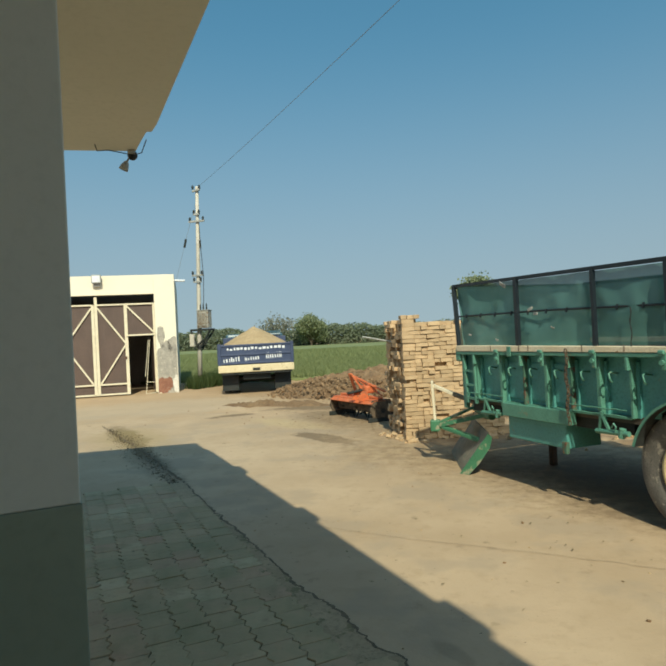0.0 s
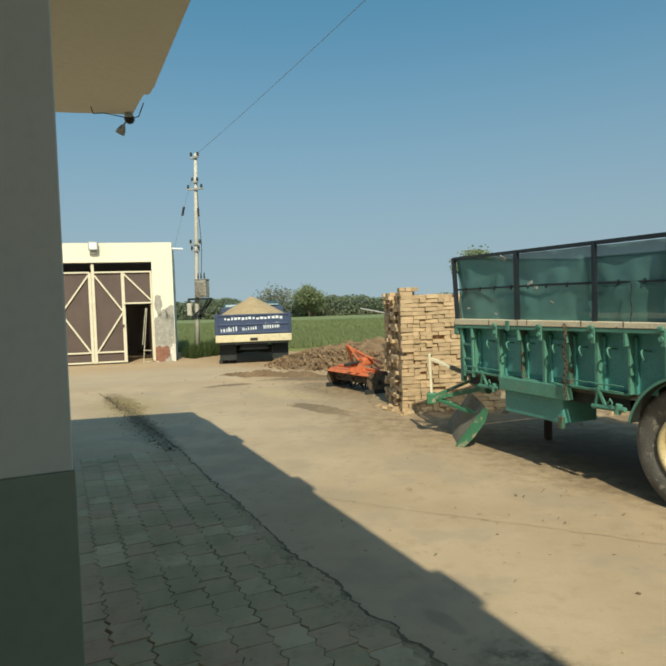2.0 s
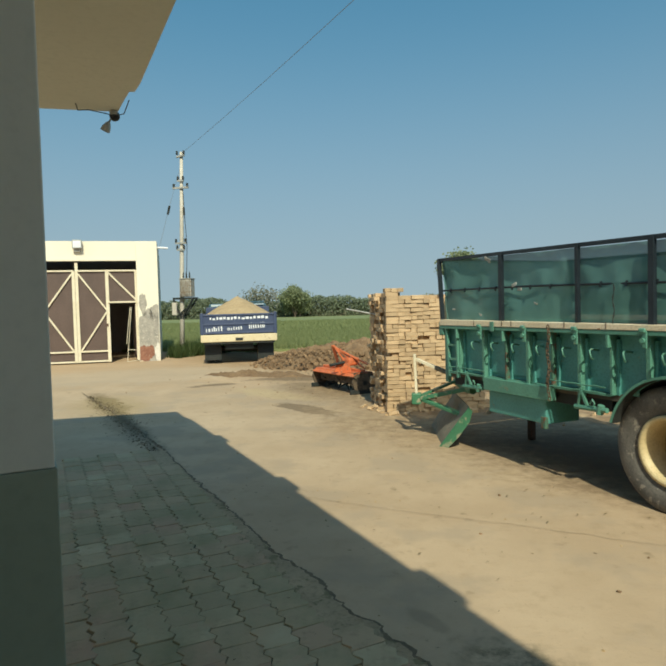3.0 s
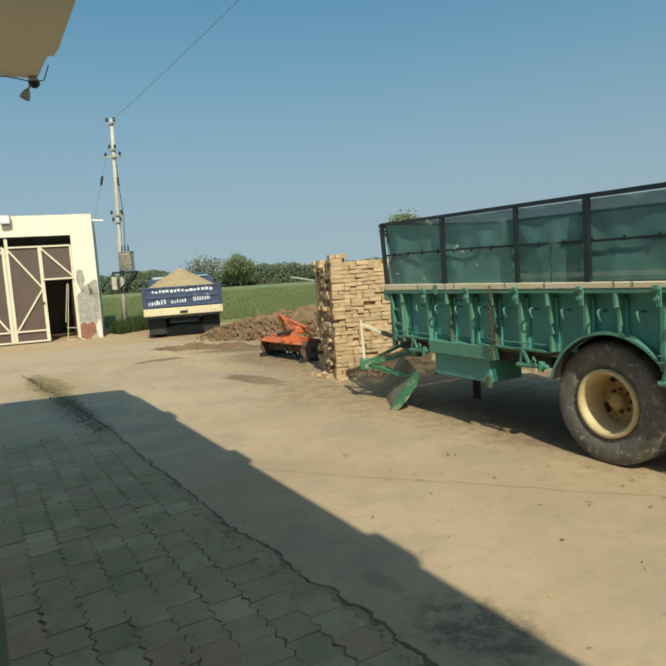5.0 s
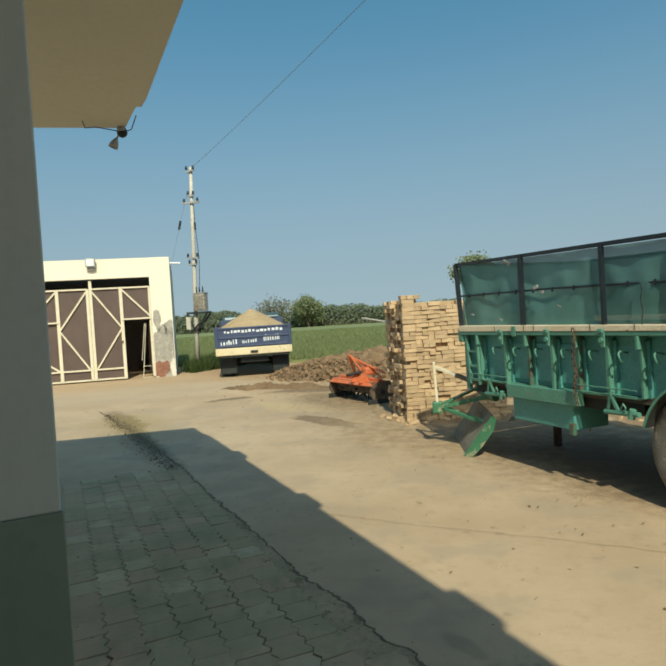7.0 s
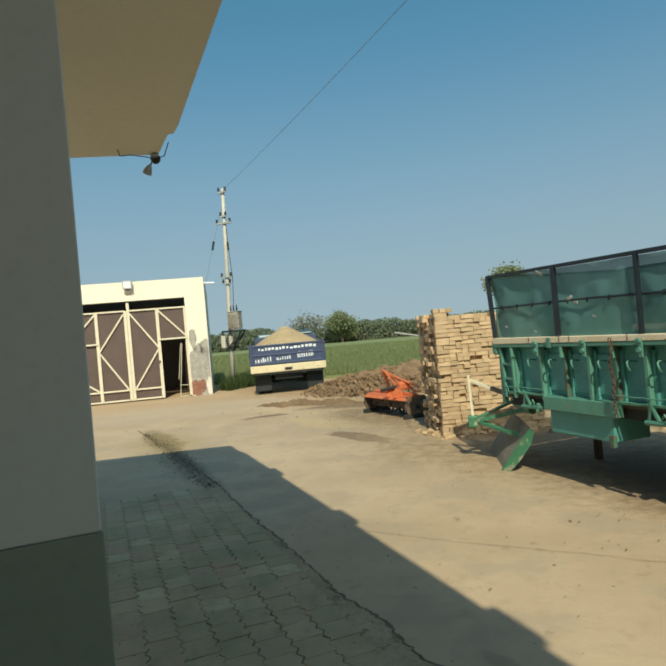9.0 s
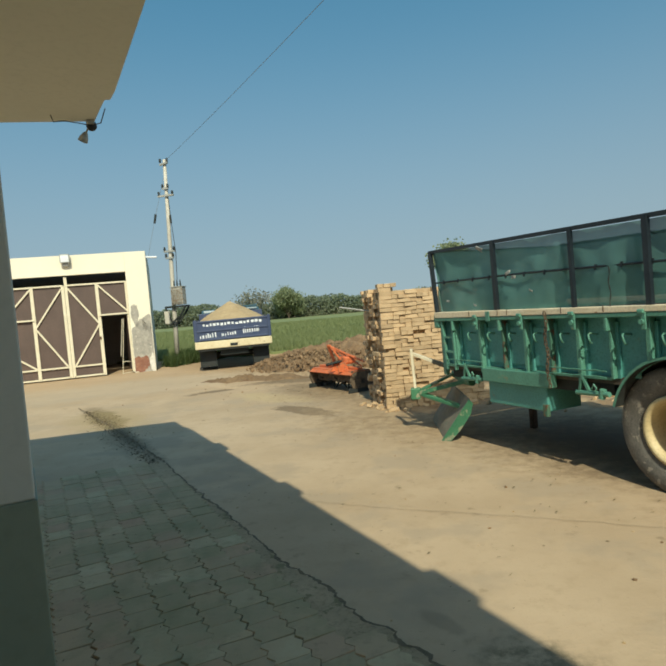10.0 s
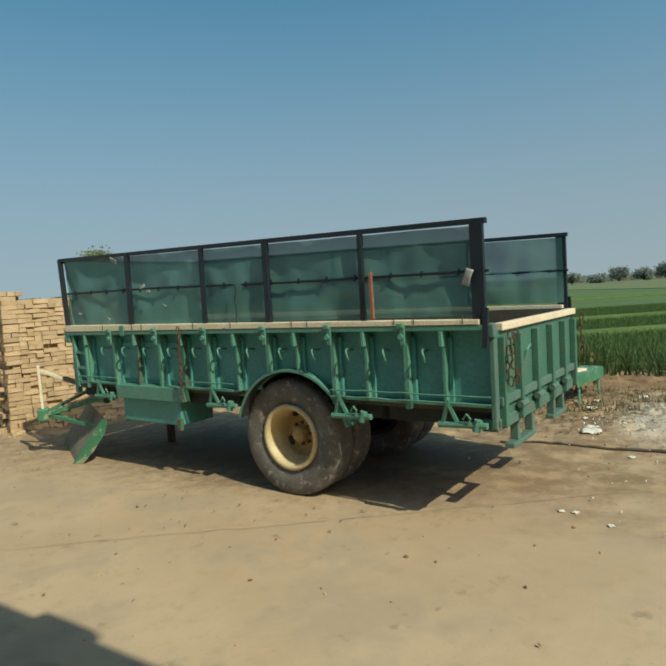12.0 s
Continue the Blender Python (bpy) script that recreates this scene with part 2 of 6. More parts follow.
def lathe(bm, profile, seg=48, m=None, closed=False):
    """Turn (radius, y) pairs round the y axis."""
    rings = [[bm.verts.new((r * math.cos(k * math.tau / seg), y, r * math.sin(k * math.tau / seg))) for k in range(seg)] for r, y in profile]
    pairs = list(zip(rings, rings[1:])) + ([(rings[-1], rings[0])] if closed else [])
    for a, b in pairs:
        for k in range(seg):
            bm.faces.new((a[k], a[(k + 1) % seg], b[(k + 1) % seg], b[k]))
    if m is not None:
        bmesh.ops.transform(bm, matrix=m, verts=[v for ring in rings for v in ring])
    return bm


def prism(bm, pts, depth, m=None):
    """A flat outline of (x, z) pairs made thick along y."""
    a = [bm.verts.new((x, 0, z)) for x, z in pts]
    b = [bm.verts.new((x, depth, z)) for x, z in pts]
    bm.faces.new(a), bm.faces.new(b[::-1])
    for i in range(len(pts)):
        j = (i + 1) % len(pts)
        bm.faces.new((a[j], a[i], b[i], b[j]))
    if m is not None:
        bmesh.ops.transform(bm, matrix=m, verts=a + b)
    bmesh.ops.recalc_face_normals(bm, faces=bm.faces[:])
    return bm


def quads(name, centres, sizes, mat, parent=None, up=0.0, seed=1):
    """Many small leaf faces; up: how far they stand upright."""
    rng = np.random.default_rng(seed)
    c = np.asarray(centres, float)
    n = len(c)
    a = rng.normal(size=(n, 3))
    b = rng.normal(size=(n, 3))
    a[:, 2] *= 1 - up
    a /= np.linalg.norm(a, axis=1)[:, None]
    b[:, 2] += 4 * up
    b -= a * (a * b).sum(1)[:, None]
    b /= np.linalg.norm(b, axis=1)[:, None]
    s = np.asarray(sizes, float).reshape(-1, 1) * np.ones((n, 1))
    v = np.stack([c - a * s * 0.5, c - b * s * 0.6, c + a * s * 0.5, c + b * s * 0.6], 1).reshape(-1, 3)
    f = np.arange(4 * n).reshape(-1, 4)
    return pydata(name, v.tolist(), f.tolist(), mat, parent)


def blades(name, base, height, width, mat, seed=1):
    """Upright grass blades as thin leaning triangles."""
    rng = np.random.default_rng(seed)
    c = np.asarray(base, float)
    n = len(c)
    ang = rng.uniform(0, math.tau, n)
    d = np.stack([np.cos(ang), np.sin(ang), np.zeros(n)], 1)
    h = np.asarray(height, float) * rng.uniform(0.6, 1.2, n)
    lean = rng.normal(0, 0.3, (n, 2)) * h[:, None]
    tip = c + np.concatenate([lean, h[:, None]], 1)
    v = np.stack([c - d * width / 2, c + d * width / 2, tip], 1).reshape(-1, 3)
    return pydata(name, v.tolist(), np.arange(3 * n).reshape(-1, 3).tolist(), mat)


# ---- plan: directions of the house and the gate wall ----
ALONG = Vector((-0.585, 0.811, 0))      # along the veranda, away
OUT = Vector((0.811, 0.585, 0))         # from the house to the yard
HOUSE = Matrix(((OUT.x, ALONG.x, 0, 0), (OUT.y, ALONG.y, 0, 0), (0, 0, 1, 0), (0, 0, 0, 1)))   # local x = out, y = along
GATE = pose(-9.48, 19.24, 0, 0, 0, 180 + 25.3)   # local x runs along the wall, y into the yard


# ---- ground ----
def spread(lo, hi, step, far):
    mid = np.arange(lo, hi + step, step)
    grow = [step * 1.35 ** k for k in range(1, 60)]
    right = [v for v in hi + np.cumsum(grow) if v < far] + [far]
    left = [v for v in lo - np.cumsum(grow) if v > -far] + [-far]
    return np.concatenate([left[::-1], mid, right])


def relief(x, y):
    """Height of the bare ground: flat concrete, rutted earth beyond it."""
    out = x * 0.811 + y * 0.585
    rough = min(max((out - 5.7) / 1.5, 0), 1) * min(max((16 - out) / 3, 0), 1)
    far = min(max((y - 11.5) / 2.0, 0), 1) * min(max((24 - y) / 3, 0), 1) * min(max((x + 7) / 2, 0), 1)
    k = max(rough, 0.7 * far)
    p = Vector((x, y, 0))
    return 0.004 * noise.noise(p * 0.9) + k * (0.045 * noise.noise(p * 1.3) + 0.045 * noise.noise(p * 4.1) + 0.022 * noise.noise(p * 9))


gx, gy = spread(-14, 14, 0.16, 2500), spread(-3, 26, 0.16, 2500)
gv = [(x, y, relief(x, y) if abs(x) < 15 and -4 < y < 27 else 0.0) for y in gy.tolist() for x in gx.tolist()]
gw = len(gx)
gf = [(j * gw + i, j * gw + i + 1, (j + 1) * gw + i + 1, (j + 1) * gw + i) for j in range(len(gy) - 1) for i in range(gw - 1)]


def ground_material():
    m = bpy.data.materials.new("dusty_concrete_yard")
    m.use_nodes = True
    n, ln = m.node_tree.nodes, m.node_tree.links
    b = n["Principled BSDF"]
    b.inputs["Roughness"].default_value = 0.93
    geo = n.new("ShaderNodeNewGeometry")
    sep = n.new("ShaderNodeSeparateXYZ")
    ln.new(geo.outputs["Position"], sep.inputs[0])

    def tex(scale, detail=5, rough=0.6):
        t = n.new("ShaderNodeTexNoise")
        t.inputs["Scale"].default_value, t.inputs["Detail"].default_value, t.inputs["Roughness"].default_value = scale, detail, rough
        ln.new(geo.outputs["Position"], t.inputs["Vector"])
        return t.outputs["Fac"]

    def math_(op, a, c):
        x = n.new("ShaderNodeMath")
        x.operation = op
        for s, v in ((x.inputs[0], a), (x.inputs[1], c)):
            if isinstance(v, (int, float)):
                s.default_value = v
            else:
                ln.new(v, s)
        return x.outputs[0]

    def ramp(sock, lo, hi):
        r = n.new("ShaderNodeMapRange")
        r.interpolation_type = "SMOOTHSTEP"
        r.inputs["From Min"].default_value, r.inputs["From Max"].default_value = lo, hi
        ln.new(sock, r.inputs["Value"])
        return r.outputs["Result"]

    def mix(f, a, c):
        x = n.new("ShaderNodeMix")
        x.data_type = "RGBA"
        for s, v in ((x.inputs["Factor"], f), (x.inputs["A"], a), (x.inputs["B"], c)):
            if isinstance(v, tuple):
                s.default_value = (*v, 1)
            else:
                ln.new(v, s)
        return x.outputs["Result"]

    def patch(cx, cy, rx, ry, turn, soft=0.35):
        """A worn-edged patch of given middle, half lengths and turn, for stains, dirt and painted shade."""
        c, s = math.cos(radians(turn)), math.sin(radians(turn))
        dx, dy = math_("SUBTRACT", sep.outputs["X"], cx), math_("SUBTRACT", sep.outputs["Y"], cy)
        u = math_("DIVIDE", math_("ADD", math_("MULTIPLY", dx, c), math_("MULTIPLY", dy, s)), rx)
        v = math_("DIVIDE", math_("SUBTRACT", math_("MULTIPLY", dy, c), math_("MULTIPLY", dx, s)), ry)
        d = math_("SQRT", math_("ADD", math_("MULTIPLY", u, u), math_("MULTIPLY", v, v)), 0)
        d = math_("ADD", d, math_("MULTIPLY", math_("SUBTRACT", mid_, 0.5), 1.5))
        d = math_("ADD", d, math_("MULTIPLY", math_("SUBTRACT", fine_, 0.5), 1.6))
        return math_("SUBTRACT", 1.0, ramp(d, 1 - soft, 1 + soft))

    mid_, fine_ = tex(1.7, 6), tex(7.5, 6, 0.7)
    out = math_("ADD", math_("MULTIPLY", sep.outputs["X"], 0.811), math_("MULTIPLY", sep.outputs["Y"], 0.585))
    col = mix(ramp(tex(0.45, 6), 0.35, 0.68), (0.415, 0.297, 0.186), (0.505, 0.372, 0.245))
    col = mix(math_("MULTIPLY", ramp(tex(6, 5), 0.5, 0.8), 0.5), col, (0.34, 0.24, 0.14))
    col = mix(ramp(tex(60, 3), 0.58, 0.9), col, (0.30, 0.22, 0.13))
    col = mix(math_("MULTIPLY", ramp(tex(1.1, 4), 0.48, 0.62), 0.6), col, (0.36, 0.275, 0.19))
    col = mix(math_("MULTIPLY", ramp(tex(3.4, 6, 0.68), 0.60, 0.72), 0.6), col, (0.27, 0.19, 0.115))
    # bare earth past the concrete
    earth = ramp(math_("ADD", out, math_("MULTIPLY", math_("SUBTRACT", mid_, 0.5), 2.2)), 4.0, 5.4)
    soil = mix(ramp(tex(2.6, 7, 0.7), 0.38, 0.66), (0.225, 0.145, 0.080), (0.41, 0.290, 0.170))
    col = mix(earth, col, soil)
    yard2 = math_("MULTIPLY", ramp(math_("ADD", sep.outputs["Y"], math_("MULTIPLY", mid_, 3)), 11.5, 16.5), 0.65)
    col = mix(yard2, col, (0.435, 0.290, 0.165))
    for args in ((-2.25, 9.55, 0.85, 0.22, -45, 0.2), (-4.1, 14.5, 1.5, 0.22, -8), (-5.0, 12.6, 0.5, 0.2, 40), (-3.2, 13.8, 1.3, 0.45, 10), (-2.4, 12.0, 1.3, 0.7, -50)):
        col = mix(math_("MULTIPLY", patch(*args), 0.75), col, (0.13, 0.085, 0.045))
    col = mix(math_("MULTIPLY", patch(-3.2, 11.2, 1.2, 0.35, -40), 0.6), col, (0.50, 0.37, 0.2))
    col = mix(math_("MULTIPLY", patch(0.30, 2.64, 0.34, 0.20, -35, 0.45), math_("MULTIPLY", ramp(tex(9, 5, 0.7), 0.34, 0.60), 0.72)), col, (0.10, 0.085, 0.045))
    col = mix(math_("MULTIPLY", patch(-0.12, 3.05, 0.13, 0.05, -50), 0.22), col, (0.07, 0.055, 0.035))
    col = mix(math_("MULTIPLY", patch(-6.0, 10.0, 1.6, 0.24, -51, 0.4), 0.85), col, (0.17, 0.115, 0.05))
    col = mix(math_("MULTIPLY", patch(-4.7, 8.3, 2.0, 0.12, -51, 0.6), 0.72), col, (0.085, 0.066, 0.040))
    col = mix(math_("MULTIPLY", patch(-4.4, 7.8, 1.2, 0.20, -51, 0.6), 0.40), col, (0.15, 0.115, 0.065))
    col = mix(math_("MULTIPLY", patch(-5.75, 9.75, 1.3, 0.55, -51, 0.5), 0.4), col, (0.33, 0.24, 0.10))
    # trodden dirt between the stack, the blade and the trailer
    dirt = math_("MULTIPLY", math_("MAXIMUM", patch(-0.5, 8.2, 1.7, 0.9, -45, 0.6), patch(1.3, 7.0, 2.6, 1.2, -57, 0.5)), 0.85)
    dirt = math_("MAXIMUM", dirt, math_("MULTIPLY", patch(-1.7, 11.2, 1.9, 0.9, -40, 0.7), 0.8))
    col = mix(dirt, col, mix(ramp(tex(5.5, 7, 0.7), 0.36, 0.66), (0.25, 0.165, 0.09), (0.40, 0.285, 0.165)))
    # oily soil under the trailer, its tint darkened to deepen the shadow there
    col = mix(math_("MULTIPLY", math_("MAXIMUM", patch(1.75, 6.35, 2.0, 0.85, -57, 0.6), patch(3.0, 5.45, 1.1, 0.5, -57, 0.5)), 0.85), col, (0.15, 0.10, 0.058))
    # small flat stains all over the yard
    stain = math_("MULTIPLY", ramp(tex(4.6, 3, 0.5), 0.66, 0.74), ramp(tex(0.8, 3), 0.42, 0.58))
    col = mix(math_("MULTIPLY", stain, 0.75), col, (0.22, 0.16, 0.09))
    col = mix(math_("MULTIPLY", patch(-8.2, 14.5, 3.2, 2.0, 25), 0.22), col, (0.45, 0.40, 0.32))
    col = mix(math_("MULTIPLY", patch(5.75, 4.95, 0.75, 0.28, 40, 0.8), 0.62), col, (0.56, 0.48, 0.38))
    col = mix(math_("MULTIPLY", patch(6.5, 5.5, 0.9, 0.35, 30, 0.8), 0.5), col, (0.55, 0.48, 0.38))
    ln.new(col, b.inputs["Base Color"])
    bp = n.new("ShaderNodeBump")
    bp.inputs["Strength"].default_value, bp.inputs["Distance"].default_value = 0.35, 0.010
    ln.new(math_("ADD", tex(22, 6), math_("MULTIPLY", tex(3, 4), 1.5)), bp.inputs["Height"])
    ln.new(bp.outputs["Normal"], b.inputs["Normal"])
    return m


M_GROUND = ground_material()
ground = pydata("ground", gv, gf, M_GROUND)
tagged(ground, "dusty concrete and earth farmyard ground with dark stains and painted shade under the trailer", "ground", kind="structure")


def field_sheet(name, pts, z, c1, c2, label):
    m = material(name + "_soil", c1, c2, 0.95, 0, 3.0, 0.08, 0.15, depth=0.01)
    bm = bmesh.new()
    prism(bm, [(x, y) for x, y in pts], -0.16, Matrix(((1, 0, 0, 0), (0, 0, 1, 0), (0, 1, 0, z), (0, 0, 0, 1))))
    return tagged(part(name, bm, m), label, "field", kind="structure")


field_sheet("field_meadow", [(-9.9, 23.6), (-6.5, 22.6), (-3.5, 23.5), (2.5, 19), (8, 40), (40, 120), (-90, 120), (-60, 30), (-14, 24)], 0.10,
            (0.170, 0.200, 0.078), (0.215, 0.240, 0.098), "light green young crop field beyond the yard")
field_sheet("field_wheat", [(8.6, 8.4), (14, 2), (60, -20), (230, 60), (190, 200), (40, 119), (8.5, 40), (3.5, 19)], 0.10,
            (0.066, 0.115, 0.026), (0.088, 0.142, 0.038), "lush green wheat field beside the rough ground")
field_sheet("field_pale", [(60, 50), (140, 30), (230, 60), (190, 200), (100, 170)], 0.16,
            (0.115, 0.145, 0.055), (0.145, 0.170, 0.070), "pale green far field strip")

rng = np.random.default_rng(4)


def scatter(poly, n, z, rngs):
    """Random points inside a polygon."""
    p = np.array(poly, float)
    lo, hi = p.min(0), p.max(0)
    got = []
    while sum(len(g) for g in got) < n:
        q = rngs.uniform(lo, hi, (n * 2, 2))
        ins = np.zeros(len(q), bool)
        for (x1, y1), (x2, y2) in zip(p, np.roll(p, -1, 0)):
            cr = ((y1 > q[:, 1]) != (y2 > q[:, 1])) & (q[:, 0] < (x2 - x1) * (q[:, 1] - y1) / (y2 - y1 + 1e-12) + x1)
            ins ^= cr
        got.append(q[ins])
    q = np.concatenate(got)[:n]
    return np.concatenate([q, np.full((n, 1), z)], 1)


tagged(blades("meadow_crop", scatter([(-9.9, 23.6), (-6.5, 22.6), (-3.5, 23.5), (2.0, 19), (8, 40), (-25, 40), (-14, 24)], 60000, 0.1, rng), 0.22, 0.05, M_GRASS, 2),
       "light green young crop standing in the field", "crop", kind="stuff")
tagged(blades("meadow_crop_far", scatter([(-25, 40), (8, 40), (20, 75), (-45, 75)], 40000, 0.1, rng), 0.24, 0.12, M_GRASS, 9),
       "light green young crop further out in the field", "crop", kind="stuff")
tagged(blades("wheat_crop", scatter([(8.6, 8.4), (14, 2), (30, -4), (40, 20), (16, 26), (4.2, 19)], 150000, 0.1, rng), 0.15, 0.026, M_LUSH, 3),
       "lush dense green wheat standing in the field", "crop", kind="stuff")
tagged(blades("edge_weeds", np.concatenate([scatter([(7.6, 7.4), (9.0, 6.6), (9.6, 8.0), (4.5, 20), (3.0, 18)], 2600, 0.0, rng), scatter([(-9.9, 20.5), (-9.2, 20.0), (-8.3, 23.0), (-10.6, 24.0)], 1500, 0.0, rng)]), 0.45, 0.04, M_LEAF3, 5),
       "rough dark weeds along the field edges", "weeds", kind="stuff")
tagged(blades("dry_grass", scatter([(4.8, 6.4), (6.4, 5.4), (9.0, 6.6), (7.4, 8.0)], 1500, 0.0, rng), 0.07, 0.02, M_DRY, 6),
       "dry straw and grass on the rough ground", "dry grass", kind="stuff")
# raised banks across the wheat
for k, (p, q) in enumerate((((9.5, 13.5), (30, 8.5)), ((9.0, 19), (40, 12.5)), ((12, 40), (70, 27)))):
    bm = bmesh.new()
    tube(bm, [Vector((*p, 0.1)).lerp(Vector((*q, 0.1)), t / 12) + Vector((0, 0, 0.06 * noise.noise(Vector((k, t, 0))))) for t in range(13)], 0.19, 8)
    tagged(part("field_bank", bm, material("bank_grass", (0.060, 0.110, 0.025), (0.095, 0.140, 0.040), 0.95, 0, 8, 1, 0.8, depth=0.05), smooth=True), "low grassy bund dividing the wheat field", "bank", kind="structure")


# ---- woods and trees ----
def hedge(name, pts, height, depth, n, size, mat, seed, label):
    r = np.random.default_rng(seed)
    p = np.array(pts, float)
    seg = r.integers(0, len(p) - 1, n)
    t = r.uniform(0, 1, n)[:, None]
    base = p[seg] * (1 - t) + p[seg + 1] * t
    base += r.normal(0, depth, (n, 2))
    top = np.array([height * (0.80 + 0.28 * noise.noise(Vector((x * 0.11, y * 0.11, seed))) + 0.14 * noise.noise(Vector((x * 0.45, y * 0.45, seed)))) for x, y in base])
    z = top * r.uniform(0, 1, n)
    return tagged(quads(name, np.concatenate([base, z[:, None]], 1), r.uniform(0.5, 1.3, n) * size, mat, seed=seed), label, "woods", kind="stuff")


hedge("far_woods", [(-110, 112), (-60, 121), (-25, 122), (10, 122), (45, 122)], 4.5, 1.0, 80000, 0.34, M_LEAF, 11, "dark green scrub and low trees along the far field edge, paled with haze")
hedge("far_woods_east", [(130, 230), (175, 215), (230, 190), (300, 120), (330, 40)], 3.7, 3.0, 26000, 0.5, M_HAZE, 12, "distant green trees on the horizon past the wheat, paled with haze")


def tree(x, y, height, radius, crown_z, mat, n, size, seed, label, gaps=0.0):
    r = np.random.default_rng(seed)
    t = thing("tree", pose(x, y, 0), label, "tree")
    bm = bmesh.new()
    tube(bm, [(0, 0, -0.05), (0.06, 0, crown_z * 0.5), (0, 0.05, crown_z + 0.2 * radius)], [0.05 * radius + 0.05, 0.04 * radius + 0.04, 0.025 * radius + 0.02], 7)
    part("trunk", bm, M_TRUNK, t)
    bm = bmesh.new()
    tips = []
    for k in range(9):
        a, e = k * 2.4, 0.3 + 0.9 * r.uniform()
        tip = Vector((math.cos(a) * radius * 0.7, math.sin(a) * radius * 0.7, crown_z + (height - crown_z) * (0.2 + 0.65 * r.uniform())))
        tube(bm, [(0, 0, crown_z * 0.6), tip * 0.5 + Vector((0, 0, crown_z * 0.45)), tip], [0.03 * radius, 0.02 * radius, 0.008 * radius], 5)
        tips.append(np.array(tip))
    part("limbs", bm, M_TRUNK, t)
    tips.append(np.array((0, 0, (crown_z + height) / 2)))
    tips.append(np.array((0, 0, height - 0.25 * radius)))
    c = np.array(tips)[r.integers(0, len(tips), n)] + r.normal(0, 1, (n, 3)) * np.array((0.26, 0.26, 0.2)) * radius
    quads("crown", c, r.uniform(0.5, 1.2, n) * size, mat, t, seed=seed)
    return t


tree(-29.2, 117.5, 5.6, 2.6, 0.6, M_OLIVE, 16000, 0.30, 21, "rounded grey-green tree rising over the far scrub")
tree(0.84, 34, 4.28, 0.98, 2.7, M_OLIVE, 9000, 0.13, 22, "pale green tree standing behind the brick stack and trailer")
tree(-20.5, 66, 4.2, 2.0, 1.6, M_PALE, 1100, 0.22, 23, "thin pale tree with sparse whitish leaves in the meadow")
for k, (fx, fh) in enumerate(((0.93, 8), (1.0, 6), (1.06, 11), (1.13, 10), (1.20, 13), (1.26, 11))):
    tree(fx * 150, 150, fh * 0.40, 2.2 + 0.2 * k, 0.7, M_HAZE, 2200, 0.55, 30 + k, "distant dark green tree beyond the wheat field, paled with haze")


